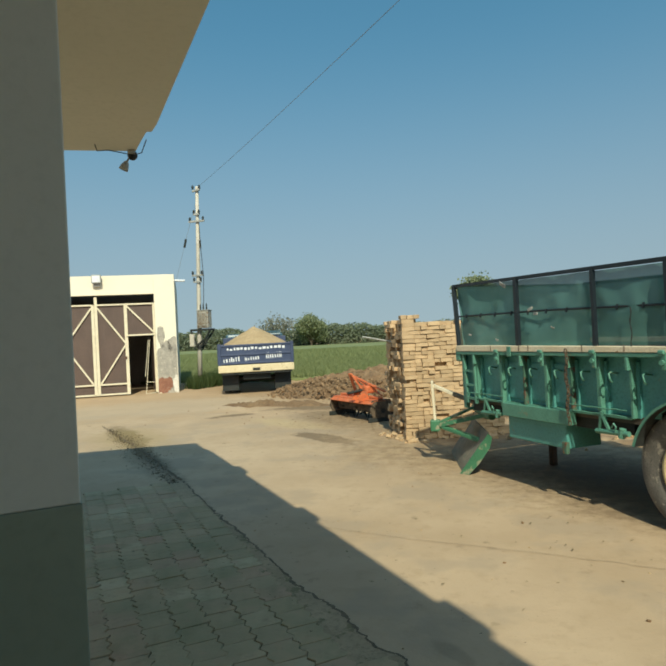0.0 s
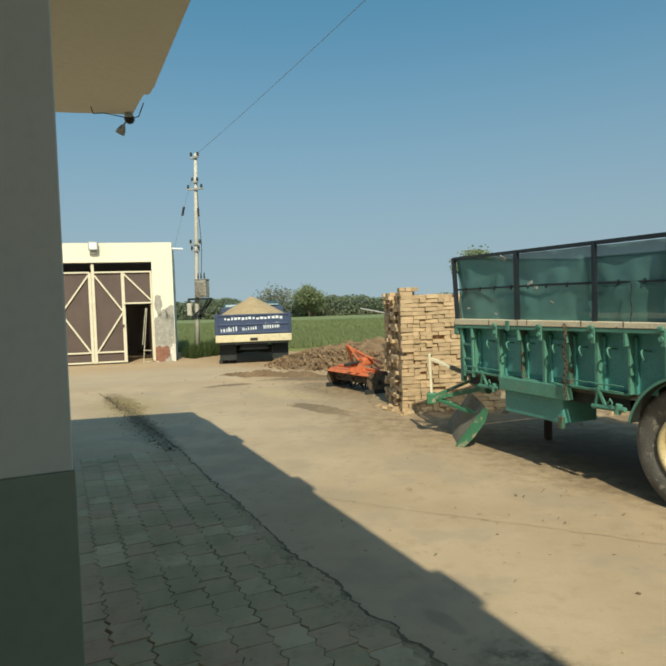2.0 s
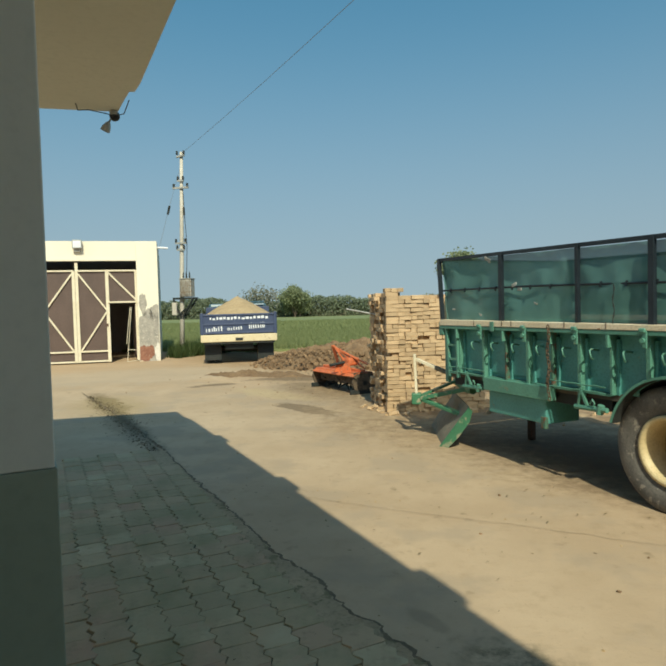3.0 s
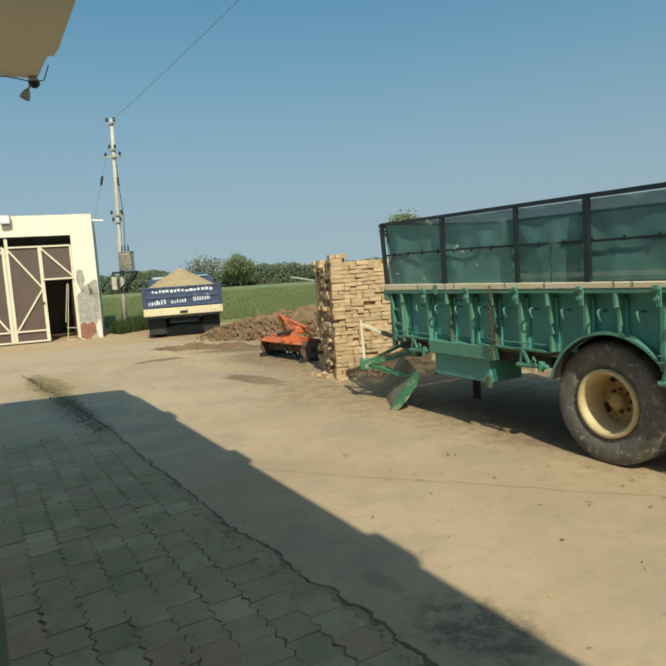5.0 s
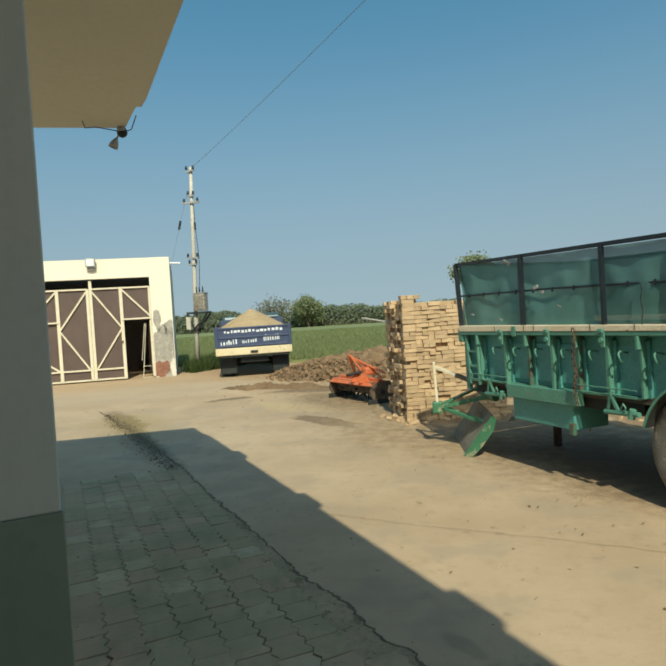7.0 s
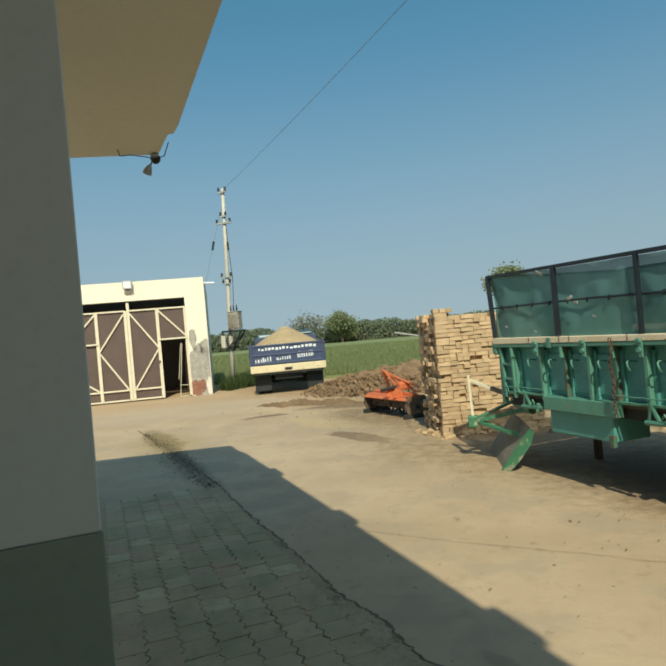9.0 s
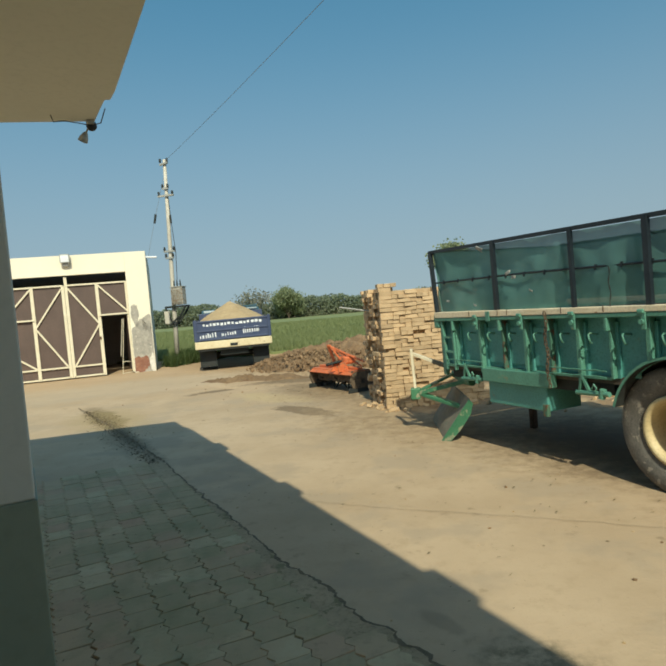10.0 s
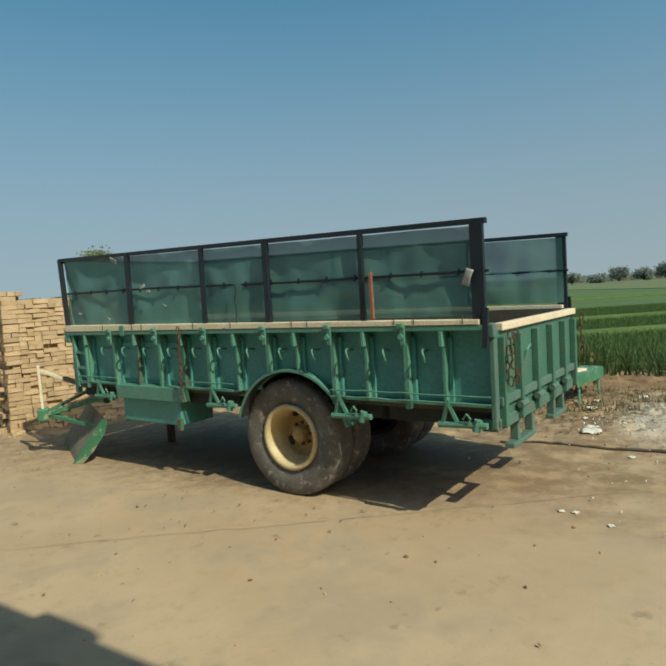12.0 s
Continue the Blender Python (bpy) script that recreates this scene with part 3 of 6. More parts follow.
# ---- veranda: pillar, roof slab, house wall ----
def veranda():
    # pillar, its yard-side corner towards the camera at the given place
    corner = Vector((-0.871, 1.164, 0))
    pm = Matrix.Translation(corner) @ pose(0, 0, 0, 0, 0, 36.8)
    p = thing("pillar", pm, "grey painted square veranda pillar with dark green dado", "pillar", kind="structure")
    part("shaft", boxed(-0.42, 0, 0, 0.34, 1.267, 3.563, 0.004), M_PILLAR, p)
    part("dado", boxed(-0.424, 0.004, -0.004, 0.346, 0, 1.267, 0.003), M_DADO, p, "dark green painted lower part")
    # roof slab, its end running with the gate wall
    c0 = HOUSE.inverted() @ Vector((-3.10, 5.53, 0))
    end = HOUSE.inverted().to_3x3() @ Vector((-0.915, -0.403, 0))
    k = 3.65 / -end.x
    ox = 0.81
    outline = [(ox, -9), (ox, c0.y - 0.83), (ox - 0.015, c0.y - 0.62), (ox - 0.06, c0.y - 0.60), (ox - 0.075, c0.y - 0.35), (c0.x, c0.y), (c0.x - 3.65, c0.y + end.y * k), (c0.x - 3.65, -9)]
    s = thing("roof_slab", HOUSE.copy(), "overhanging cream painted concrete veranda roof slab", "roof", kind="structure")
    bm = bmesh.new()
    bot = [bm.verts.new((x, y, 3.563)) for x, y in outline]
    top = [bm.verts.new((min(x, c0.x), y, 3.70)) for x, y in outline]
    bm.faces.new(bot[::-1]), bm.faces.new(top)
    for i in range(len(outline)):
        j = (i + 1) % len(outline)
        bm.faces.new((bot[i], bot[j], top[j], top[i]))
    bmesh.ops.recalc_face_normals(bm, faces=bm.faces[:])
    part("slab", bm, M_SOFFIT, s)
    # lips on the roof edge
    for y0 in (c0.y - 2.75, c0.y - 5.05, c0.y - 7.45):
        part("edge_block", boxed(c0.x - 0.1, c0.x + 0.08, y0, y0 + 0.42, 3.703, 3.80, 0.01), M_SOFFIT, s)
    w = tagged(part("wall_house", boxed(-2.9, -2.66, -9, 4.2, 0, 3.562), M_WALL, m=HOUSE.copy()), "cream house wall behind the veranda", "wall", kind="structure")
    tagged(part("wall_house_back", boxed(-2.9, 0.6, -9.2, -9.0, 0, 3.562), M_WALL, m=HOUSE.copy()), "cream end wall of the veranda", "wall", kind="structure")
    # camera and flood lamp under the slab's corner
    ox = c0.x + 0.03
    cm = HOUSE @ Matrix.Translation((ox - 0.06, c0.y, 3.56))
    cc = thing("security_camera", cm, "small black dome security camera under the roof corner", "camera")
    part("mount", boxed(-0.05, 0.02, -0.06, 0.0, -0.035, 0.0, 0.006), M_GREY, cc)
    bm = bmesh.new()
    bmesh.ops.create_uvsphere(bm, u_segments=16, v_segments=10, radius=0.05, matrix=Matrix.Translation((0.0, 0.02, -0.035)))
    part("dome", bm, M_CABLE, cc, "black dome", True)
    lm = HOUSE @ Matrix.Translation((ox - 0.10, c0.y + 0.0, 3.54)) @ Matrix.Diagonal((0.75, 0.75, 0.75, 1))
    fl = thing("spot_lamp", lm, "grey cone spot lamp hanging from the roof corner", "lamp")
    part("bracket", tube(bmesh.new(), [(0, 0, 0.03), (0.01, 0.02, -0.05), (-0.02, 0.02, -0.11)], 0.012), M_GREY, fl)
    bm = lathe(bmesh.new(), [(0.012, 0.0), (0.03, 0.02), (0.055, 0.08), (0.062, 0.13), (0.052, 0.132), (0.0, 0.11)], 20, Matrix.Translation((-0.02, 0.02, -0.10)) @ pose(0, 0, 0, -55, 0, 40))
    part("shade", bm, M_GREY, fl, "", True)
    bm = tube(bmesh.new(), [(ox - 0.42, c0.y - 0.16, 3.552), (ox - 0.40, c0.y - 0.13, 3.50), (ox - 0.3, c0.y - 0.06, 3.535), (ox - 0.15, c0.y - 0.02, 3.53), (ox - 0.06, c0.y, 3.52), (ox + 0.0, c0.y - 0.2, 3.49), (ox + 0.02, c0.y - 0.42, 3.55)], 0.005, 6)
    tagged(part("lamp_cable", bm, M_CABLE, m=HOUSE.copy()), "loose black cable looped below the roof corner", "cable")


veranda()


# ---- gate wall ----
def gate_building():
    H, T = 4.0, 0.24          # height, thickness
    L, R, TOP = 0.68, 4.52, 3.36
    wall = thing("wall_gate", GATE.copy(), "cream plastered gateway wall, peeling to cement at the corner", "wall", kind="structure")
    part("pier_right", boxed(0, L, -T, 0, 0, H, 0.01), M_WALL, wall)
    part("pier_left", boxed(R, 7.5, -T, 0, 0, H), M_WALL, wall)
    part("lintel", boxed(L, R, -T + 0.003, -0.003, TOP, H - 0.002), M_WALL, wall)
    # peeled plaster: ragged low slabs of cement and brick on the pier
    def ragged(name, cx, cz, rx, rz, mat, y, seed, lo=0.02, hi=0.66):
        pts = []
        for k in range(40):
            a = k * math.tau / 40
            r = 1 + 0.34 * noise.noise(Vector((math.cos(a) * 1.6, math.sin(a) * 1.6, seed))) + 0.22 * noise.noise(Vector((math.cos(a) * 5, math.sin(a) * 5, seed)))
            pts.append((min(max(cx + rx * r * math.cos(a), lo), hi), max(cz + rz * r * math.sin(a), 0.0)))
        bm = bmesh.new()
        prism(bm, pts, 0.006, Matrix.Translation((0, y, 0)))
        part(name, bm, mat, wall)
    ragged("cement_patch", 0.28, 0.86, 0.46, 0.84, M_CEMENT, 0.0, 3.1)
    ragged("cement_patch", 0.52, 1.92, 0.13, 0.34, M_CEMENT, 0.0, 5.7)
    ragged("cement_patch", 0.14, 1.62, 0.17, 0.25, M_CEMENT, 0.0, 8.2)
    ragged("brick_patch", 0.45, 0.28, 0.30, 0.26, M_REDBRICK, 0.006, 1.4)
    ragged("lime_patch", 0.08, 0.30, 0.09, 0.30, M_CHALK, 0.0062, 2.4)
    # rooms behind
    for nm, b in (("wall_gate_side", (0.003, 0.24, -6, -T - 0.003, 0, H - 0.05)), ("wall_gate_far_side", (6.9, 7.14, -6, -T - 0.003, 0, H - 0.05)), ("wall_gate_back", (0, 7.2, -6.24, -6.0, 0, H - 0.05))):
        tagged(part(nm, boxed(*b), M_DARK if "back" in nm else M_WALL, m=GATE.copy()), "plain plastered side of the gate shed", "wall", kind="structure")
    # roof stops short of the back wall: an added unseen slot lights the interior
    tagged(part("roof_gate", boxed(0, 7.2, -5.88, -T - 0.003, H - 0.05, H - 0.004), M_DARK, m=GATE.copy()), "flat concrete roof of the gate shed", "roof", kind="structure")
    # spout
    sp = thing("roof_spout", GATE @ Matrix.Translation((0, -0.12, 3.80)), "short white rainwater spout pipe on the gate wall", "pipe")
    part("pipe", tube(bmesh.new(), [(0.02, 0, 0), (-0.36, 0, -0.02)], 0.035, 12), M_WHITE, sp)
    # flood lamp
    fl = thing("flood_light", GATE @ Matrix.Translation((2.46, 0.0, 3.84)), "grey square flood light on the gate wall", "lamp")
    part("housing", boxed(-0.15, 0.15, 0.10, 0.20, -0.10, 0.18, 0.015, ), M_GREY, fl)
    part("glass", boxed(-0.12, 0.12, 0.201, 0.206, -0.07, 0.15, 0.0), M_WHITE, fl, "pale glass front")
    part("bracket", boxed(-0.09, 0.09, 0.0, 0.11, -0.20, -0.08, 0.01), M_GREY, fl)
    # gate leaves
    F = 0.06
    for side_ in (1, -1):
        g = thing("gate_leaf", GATE @ Matrix.Translation((2.6, -0.10, 0)) @ Matrix.Diagonal((-side_, 1, 1, 1)), "brown sheet-metal gate leaf with cream framing, " + ("wicket open" if side_ > 0 else "closed"), "gate", "yard gate leaves")
        def rail(nm, a, b, w=F):
            bm = bar(bmesh.new(), (a[0], 0.0, a[1]), (b[0], 0.0, b[1]), w, 0.05)
            part(nm, bm, M_GATEFRAME, g)
        top, low, bot = 3.04, 0.40, 0.07
        rail("meeting_stile", (0.05, 0.04), (0.05, top + 0.28 if side_ > 0 else top), 0.09)
        rail("hinge_stile", (1.88, 0.04), (1.88, top))
        rail("mid_stile", (0.98, 0.04), (0.98, top), 0.10)
        rail("top_rail", (0.05, top), (1.9, top))
        rail("low_rail", (0.05, low), (0.95 if side_ > 0 else 1.88, low))
        rail("bottom_rail", (0.05, bot), (0.95 if side_ > 0 else 1.88, bot), 0.05)
        rail("lintel_rail", (0.98, 2.0), (1.88, 2.0), 0.13)
        rail("brace", (0.10, top - 0.10), (0.95, 1.74))
        rail("brace", (0.95, 1.70), (0.12, low + 0.03))
        rail("brace", (1.02, top - 0.06), (1.86, 2.08))
        if side_ < 0:
            rail("brace", (1.84, 1.0), (1.04, low + 0.02))
        def sheet(x0, x1, z0, z1):
            part("sheet", boxed(x0, x1, -0.045, -0.03, z0, z1), M_GATESHEET, g)
        sheet(0.05, 0.98, 0.10, top)
        sheet(0.984, 1.88, 2.0, top)
        if side_ < 0:
            sheet(0.984, 1.88, 0.10, 1.996)
        else:
            bm = tube(bmesh.new(), [(0.95, 0.045, 1.22), (0.95, 0.05, 1.30)], 0.03, 8)
            part("latch", bm, M_RUST, g, "rusty latch")
            # wicket door standing open inwards
            d = part("wicket_door", boxed(0, 0.8, -0.015, 0.0, 0.12, 1.90), M_GATESHEET, g, "open brown wicket door", m=pose(1.84, -0.06, 0, 0, 0, -98))
            for nm, a, b in (("door_stile", (0.02, 0.1), (0.02, 1.92)), ("door_stile", (0.78, 0.1), (0.78, 1.92)), ("door_rail", (0.02, 0.12), (0.78, 0.12)), ("door_rail", (0.02, 1.9), (0.78, 1.9)), ("door_rail", (0.02, 0.5), (0.78, 0.5))):
                part(nm, bar(bmesh.new(), (a[0], 0.02, a[1]), (b[0], 0.02, b[1]), 0.04), M_GATEFRAME, d)
    # leaning prop in the wicket opening
    pr = thing("steel_prop", GATE @ Matrix.Translation((0.90, 0.05, 0)), "thin bent steel frame leaning in the wicket opening", "frame")
    for a, b in (((0.16, 0, 0.02), (-0.02, 0, 1.82)), ((0.16, 0, 0.02), (-0.14, 0.0, 0.05)), ((0.15, 0, 0.42), (-0.13, 0, 0.40)), ((0.17, 0, 0.6), (0.02, 0, 1.82))):
        part("bar", bar(bmesh.new(), a, b, 0.016), M_GATEFRAME, pr)


gate_building()


# ---- power pole ----
def power_pole():
    p = thing("power_pole", pose(-10.07, 22.27, 0), "weathered white power pole leaning slightly with transformer", "power pole")
    tip = Vector((0.22, 0.08, 7.72))
    at = lambda z: tip * (z / 7.72)
    part("pole", tube(bmesh.new(), [(0, 0, -0.1), at(2), at(5), tip], [0.092, 0.086, 0.072, 0.062], 14), M_POLE, p, "", True)
    def arm(z, half, dz=0.0):
        c = at(z)
        a = part("crossarm", bar(bmesh.new(), c + Vector((-half, -0.09, dz)), c + Vector((half, -0.09, 0)), 0.07), M_GREY, p)
        for s in (-1, 1):
            bm = lathe(bmesh.new(), [(0.0, 0.0), (0.05, 0.0), (0.03, 0.03), (0.055, 0.06), (0.03, 0.09), (0.05, 0.12), (0.0, 0.15)], 12, Matrix.Translation(c + Vector((s * half * 0.85, -0.09, 0.03))) @ pose(0, 0, 0, 90))
            part("insulator", bm, M_UNDER, a, "", True)
    arm(7.58, 0.16, -0.06)
    arm(6.35, 0.32)
    arm(6.62, 0.12)
    arm(4.25, 0.22)
    arm(4.0, 0.16)
    tr = part("transformer", boxed(0.06, 0.52, -0.16, 0.20, 2.20, 2.86, 0.02), M_TRAFO, p, "grey box transformer")
    for k in range(7):
        part("fin", boxed(0.09 + k * 0.06, 0.11 + k * 0.06, -0.22, -0.155, 2.28, 2.78), M_TRAFO, tr)
    part("lid", boxed(0.04, 0.54, -0.18, 0.22, 2.862, 2.90, 0.008), M_GREY, tr)
    for k in range(3):
        bm = lathe(bmesh.new(), [(0.0, 0.0), (0.04, 0.0), (0.025, 0.05), (0.04, 0.08), (0.02, 0.13), (0.03, 0.16), (0.01, 0.26)], 10, Matrix.Translation((0.15 + k * 0.13, 0.0, 2.90)) @ pose(0, 0, 0, 90))
        part("bushing", bm, M_UNDER, tr, "", True)
    pl = part("platform", boxed(-0.22, 0.62, -0.20, 0.24, 2.10, 2.17), M_UNDER, p, "dark steel platform")
    for a, b in (((0.58, -0.16, 2.10), (0.12, -0.1, 1.42)), ((0.58, 0.2, 2.10), (0.12, 0.1, 1.42)), ((-0.2, -0.16, 2.1), (0.06, -0.1, 1.40)), ((0.3, -0.16, 1.75), (-0.1, -0.16, 1.42))):
        part("strut", bar(bmesh.new(), a, b, 0.06), M_UNDER, pl)
    part("switch_box", boxed(-0.26, -0.08, -0.22, -0.08, 1.50, 1.98, 0.02), M_POLE, p, "pale switch box")
    part("drop_wire", tube(bmesh.new(), [at(6.3) + Vector((0.1, -0.1, 0)), at(5.3) + Vector((0.16, -0.1, 0)), at(4.2) + Vector((0.25, -0.08, 0)), (0.3, 0, 3.15)], 0.012, 5), M_CABLE, p)
    part("fuse", tube(bmesh.new(), [at(5.6) + Vector((0.13, -0.1, 0)), at(5.3) + Vector((0.15, -0.1, 0))], 0.04, 8), M_UNDER, p)
    gw = thing("guy_wire", pose(-10.07, 22.27, 0), "thin stay wire with dark insulator beside the pole", "wire")
    part("wire", tube(bmesh.new(), [at(7.3), (-0.28, -0.1, 5.6), (-0.7, -0.3, 3.9), (-1.5, -0.6, 0.0)], 0.007, 5), M_WIRE, gw)
    part("stay_insulator", tube(bmesh.new(), [(-0.26, -0.1, 5.68), (-0.33, -0.12, 5.35)], 0.045, 8), M_UNDER, gw)
    a = Vector((-9.85, 22.35, 7.66))
    e, w = Vector((-0.01, -0.06, 1.61)), Vector((-0.142, 0.887, 0.439))
    b = e + w * 13.0
    c = b + (b - a) * 1.4
    pts = []
    for k in range(25):
        t = k / 24
        q = a.lerp(c, t)
        q.z -= 0.25 * 4 * t * (1 - t)
        pts.append(q)
    tagged(part("overhead_wire", tube(bmesh.new(), pts, 0.006, 5), M_WIRE), "thin overhead wire running from the power pole", "wire")


power_pole()


# ---- tyre and wheel, used by trailer and truck ----
def wheel(parent, name, x, y, r, width, face, rim_mat, lugs=True):
    """A tyre with its rim; the wheel's open side looks along face * y."""
    w = new(name)
    w.parent = parent
    w.matrix_local = pose(x, y, r - 0.01)
    h = width / 2
    rr = r * 0.525
    prof = [(rr, -h * 0.62), (rr + 0.02, -h * 0.74), (r * 0.72, -h * 0.97), (r * 0.86, -h), (r * 0.95, -h * 0.92), (r * 0.985, -h * 0.78), (r, -h * 0.45), (r, 0), (r, h * 0.45), (r * 0.985, h * 0.78), (r * 0.95, h * 0.92), (r * 0.86, h), (r * 0.72, h * 0.97), (rr + 0.02, h * 0.74), (rr, h * 0.62)]
    tyre = part("tyre", lathe(bmesh.new(), prof, 64), M_RUBBER, w, "worn dusty black tyre", True)
    bm = bmesh.new()
    for k in range(44):
        for s in (-1, 1):
            m = pose(0, 0, 0, 0, k * 360 / 44 + s * 2, 0)
            box(bm, -0.018, 0.018, s * h * 0.28 - h * 0.22, s * h * 0.28 + h * 0.22, r - 0.012, r + 0.003, 0, m)
    part("tread", bm, M_RUBBER, tyre)
    f = face
    rim = [(rr + 0.016, f * h * 0.70), (rr + 0.016, f * h * 0.94), (rr - 0.006, f * h * 0.97), (rr - 0.024, f * h * 0.84), (rr - 0.04, f * h * 0.1), (rr - 0.05, -f * h * 0.75), (rr * 0.66, -f * h * 0.90), (rr * 0.44, -f * h * 0.60), (rr * 0.40, -f * h * 0.58), (0.0, -f * h * 0.58)]
    ri = part("rim", lathe(bmesh.new(), rim[:6], 48), rim_mat, w, "cream painted steel rim", True)
    part("disc", lathe(bmesh.new(), rim[5:], 48), M_DISC if rim_mat == M_RIM else rim_mat, ri, "darker rust-stained wheel disc", True)
    part("hub", lathe(bmesh.new(), [(0.0, f * h * 0.10), (rr * 0.2, f * h * 0.08), (rr * 0.25, -f * h * 0.05), (rr * 0.27, -f * h * 0.60)], 24), M_DISC if rim_mat == M_RIM else rim_mat, ri, "", True)
    nut = None
    for k in range(8):
        a = k * math.tau / 8
        if nut is None:
            nut = part("wheel_nut", tube(bmesh.new(), [(0, -f * h * 0.60, 0), (0, -f * h * 0.38, 0)], 0.014, 6), M_RUST, ri)
            o = nut
        else:
            o = new("wheel_nut", nut.data)
            o.parent = ri
        o.matrix_local = Matrix.Translation((math.cos(a) * rr * 0.36, 0, math.sin(a) * rr * 0.36))
    for k in range(4):
        a = k * math.tau / 4 + 0.5
        m = Matrix.Translation((math.cos(a) * rr * 0.70, -f * h * 0.87, math.sin(a) * rr * 0.70)) @ pose(0, 0, 0, 0, -math.degrees(a), 0) @ Matrix.Diagonal((0.7, 1, 1.25, 1))
        part("vent_hole", lathe(bmesh.new(), [(0.0, f * 0.012), (0.034, f * 0.012), (0.036, 0.0)], 14, m), M_UNDER, ri, "dark oval vent hole")
    return w


# ---- farm trailer ----
def farm_trailer():
    T = thing("farm_trailer", pose(-0.06, 7.225, 0, 0, 0, -56.7), "green steel farm trailer with shade-net sides on truck tyres", "trailer")
    W, L, Z0 = 1.95, 4.66, 0.86
    uf = lambda z: 0.10 - 0.085 * (z - 0.72)      # the front leans forward a little
    zt = lambda u: 2.15 - 0.024 * u               # top of the net frame
    zp = lambda u: 1.432 - 0.007 * u              # top of the board
    # load bed
    part("bed_floor", boxed(0.12, L - 0.02, 0.66, W - 0.66, 0.80, 0.86), M_LOAD, T, "worn wooden bed floor")
    for u0, u1 in ((0.12, 2.56), (3.44, L - 0.02)):
        for y0, y1 in ((0.03, 0.657), (W - 0.657, W - 0.03)):
            part("floor_board", boxed(u0, u1, y0, y1, 0.80, 0.858), M_LOAD, T)
    chassis = part("chassis", boxed(0.3, L - 0.1, 0.45, 0.55, 0.62, 0.80), M_UNDER, T, "dark steel chassis beams")
    part("beam", boxed(0.3, L - 0.1, W - 0.55, W - 0.45, 0.62, 0.80), M_UNDER, chassis)
    for u in (0.5, 1.3, 2.1, 3.8, 4.4):
        part("cross_beam", boxed(u, u + 0.07, 0.06, W - 0.06, 0.70, 0.798), M_UNDER, chassis)
    for y, s in ((0.0, 1), (W, -1)):
        near = s > 0
        # side wall: skin, with the wheel arch cut
        bm = bmesh.new()
        ac, ar = 3.0, 0.56
        pts = [(uf(Z0) + 0.0, Z0), (uf(1.37), 1.37), (L, 1.37), (L, Z0)]
        arch = []
        for k in range(11):
            a = math.pi * (0.14 + 0.72 * k / 10)
            arch.append((ac + ar * math.cos(a) * 0.95, 0.47 + ar * math.sin(a)))
        arch = [q for q in arch if q[1] > Z0 + 0.005]
        outline = [pts[0], pts[1], pts[2], pts[3]] + [(arch[0][0], Z0)] + arch + [(arch[-1][0], Z0)]
        prism(bm, outline, 0.012 * s, Matrix.Translation((0, y + s * 0.045, 0)))   # the sheet sits behind its ribs
        sw = part("side_wall", bm, M_TEAL, T, "teal green sheet-steel side wall")
        o = -s          # outwards
        def out(d):
            return y + o * d
        def obox(name, u0, u1, d0, d1, z0, z1, mat, par, bevel=0.004, label=""):
            a, b = sorted((out(d0), out(d1)))
            return part(name, boxed(u0, u1, a, b, z0, z1, bevel), mat, par, label)
        obox("lining", 0.16, L - 0.03, -0.075, -0.060, 1.06, 1.37, M_LOAD, sw, 0.0, "dark worn inner lining boards")
        # upper rail and lower rail
        obox("top_rail", uf(1.36), L, -0.045, 0.055, 1.340, 1.376, M_GREEN, sw)
        obox("low_rail", uf(0.85), 2.44, -0.045, 0.005, 0.835, 0.858, M_GREEN, sw)
        obox("low_rail", 3.53, L, -0.045, 0.005, 0.835, 0.858, M_GREEN, sw)
        obox("sill_beam", 0.16, 2.40, -0.16, -0.06, 0.70, 0.83, M_UNDER, sw)
        obox("sill_beam", 3.58, L, -0.16, -0.06, 0.70, 0.83, M_UNDER, sw)
        ribs = (0.373, 0.813, 1.163, 1.491, 1.804, 2.135, 2.463, 2.815, 3.106, 3.449, 3.736, 4.063, 4.342)
        for k, u in enumerate(ribs):
            zb = Z0 - 0.01
            for q0, q1 in zip(arch, arch[1:]):
                if min(q0[0], q1[0]) - 0.03 <= u <= max(q0[0], q1[0]) + 0.03:
                    zb = max(zb, q0[1], q1[1])
            mat = M_RUSTGREEN if k in (2, 4) and near else M_GREEN
            if k in (1, 3, 5, 7, 9, 11):
                rib = obox("rib", u - 0.020, u + 0.020, -0.045, 0.030, zb - 0.05 if zb < 0.87 else zb, 1.338, mat, sw, 0.005)
                obox("flange", u + 0.021, u + 0.050, -0.045, -0.015, zb, 1.30, M_TEAL, rib, 0.003)
                obox("hinge_plate", u - 0.020, u + 0.022, 0.058, 0.072, 1.245, 1.378, M_GREEN, rib, 0.006)
                obox("hinge_head", u - 0.040, u + 0.016, 0.063, 0.088, 1.362, 1.398, M_GREEN, rib, 0.010)
                part("hinge_pin", tube(bmesh.new(), [(u - 0.006, out(0.055), 1.305), (u - 0.004, out(0.092), 1.305)], 0.020, 8), M_GREEN, rib)
            else:
                bm = bmesh.new()
                a, b = sorted((out(-0.045), out(0.022)))
                box(bm, u - 0.012, u + 0.012, a, b, zb, 1.338, 0.003)
                rib = part("rib", bm, mat, sw)
                obox("flange", u + 0.013, u + 0.042, -0.045, -0.020, zb, 1.30, M_TEAL, rib, 0.003)
                obox("gusset", u - 0.013, u + 0.013, 0.023, 0.066, 1.235, 1.338, M_GREEN, rib, 0.004)
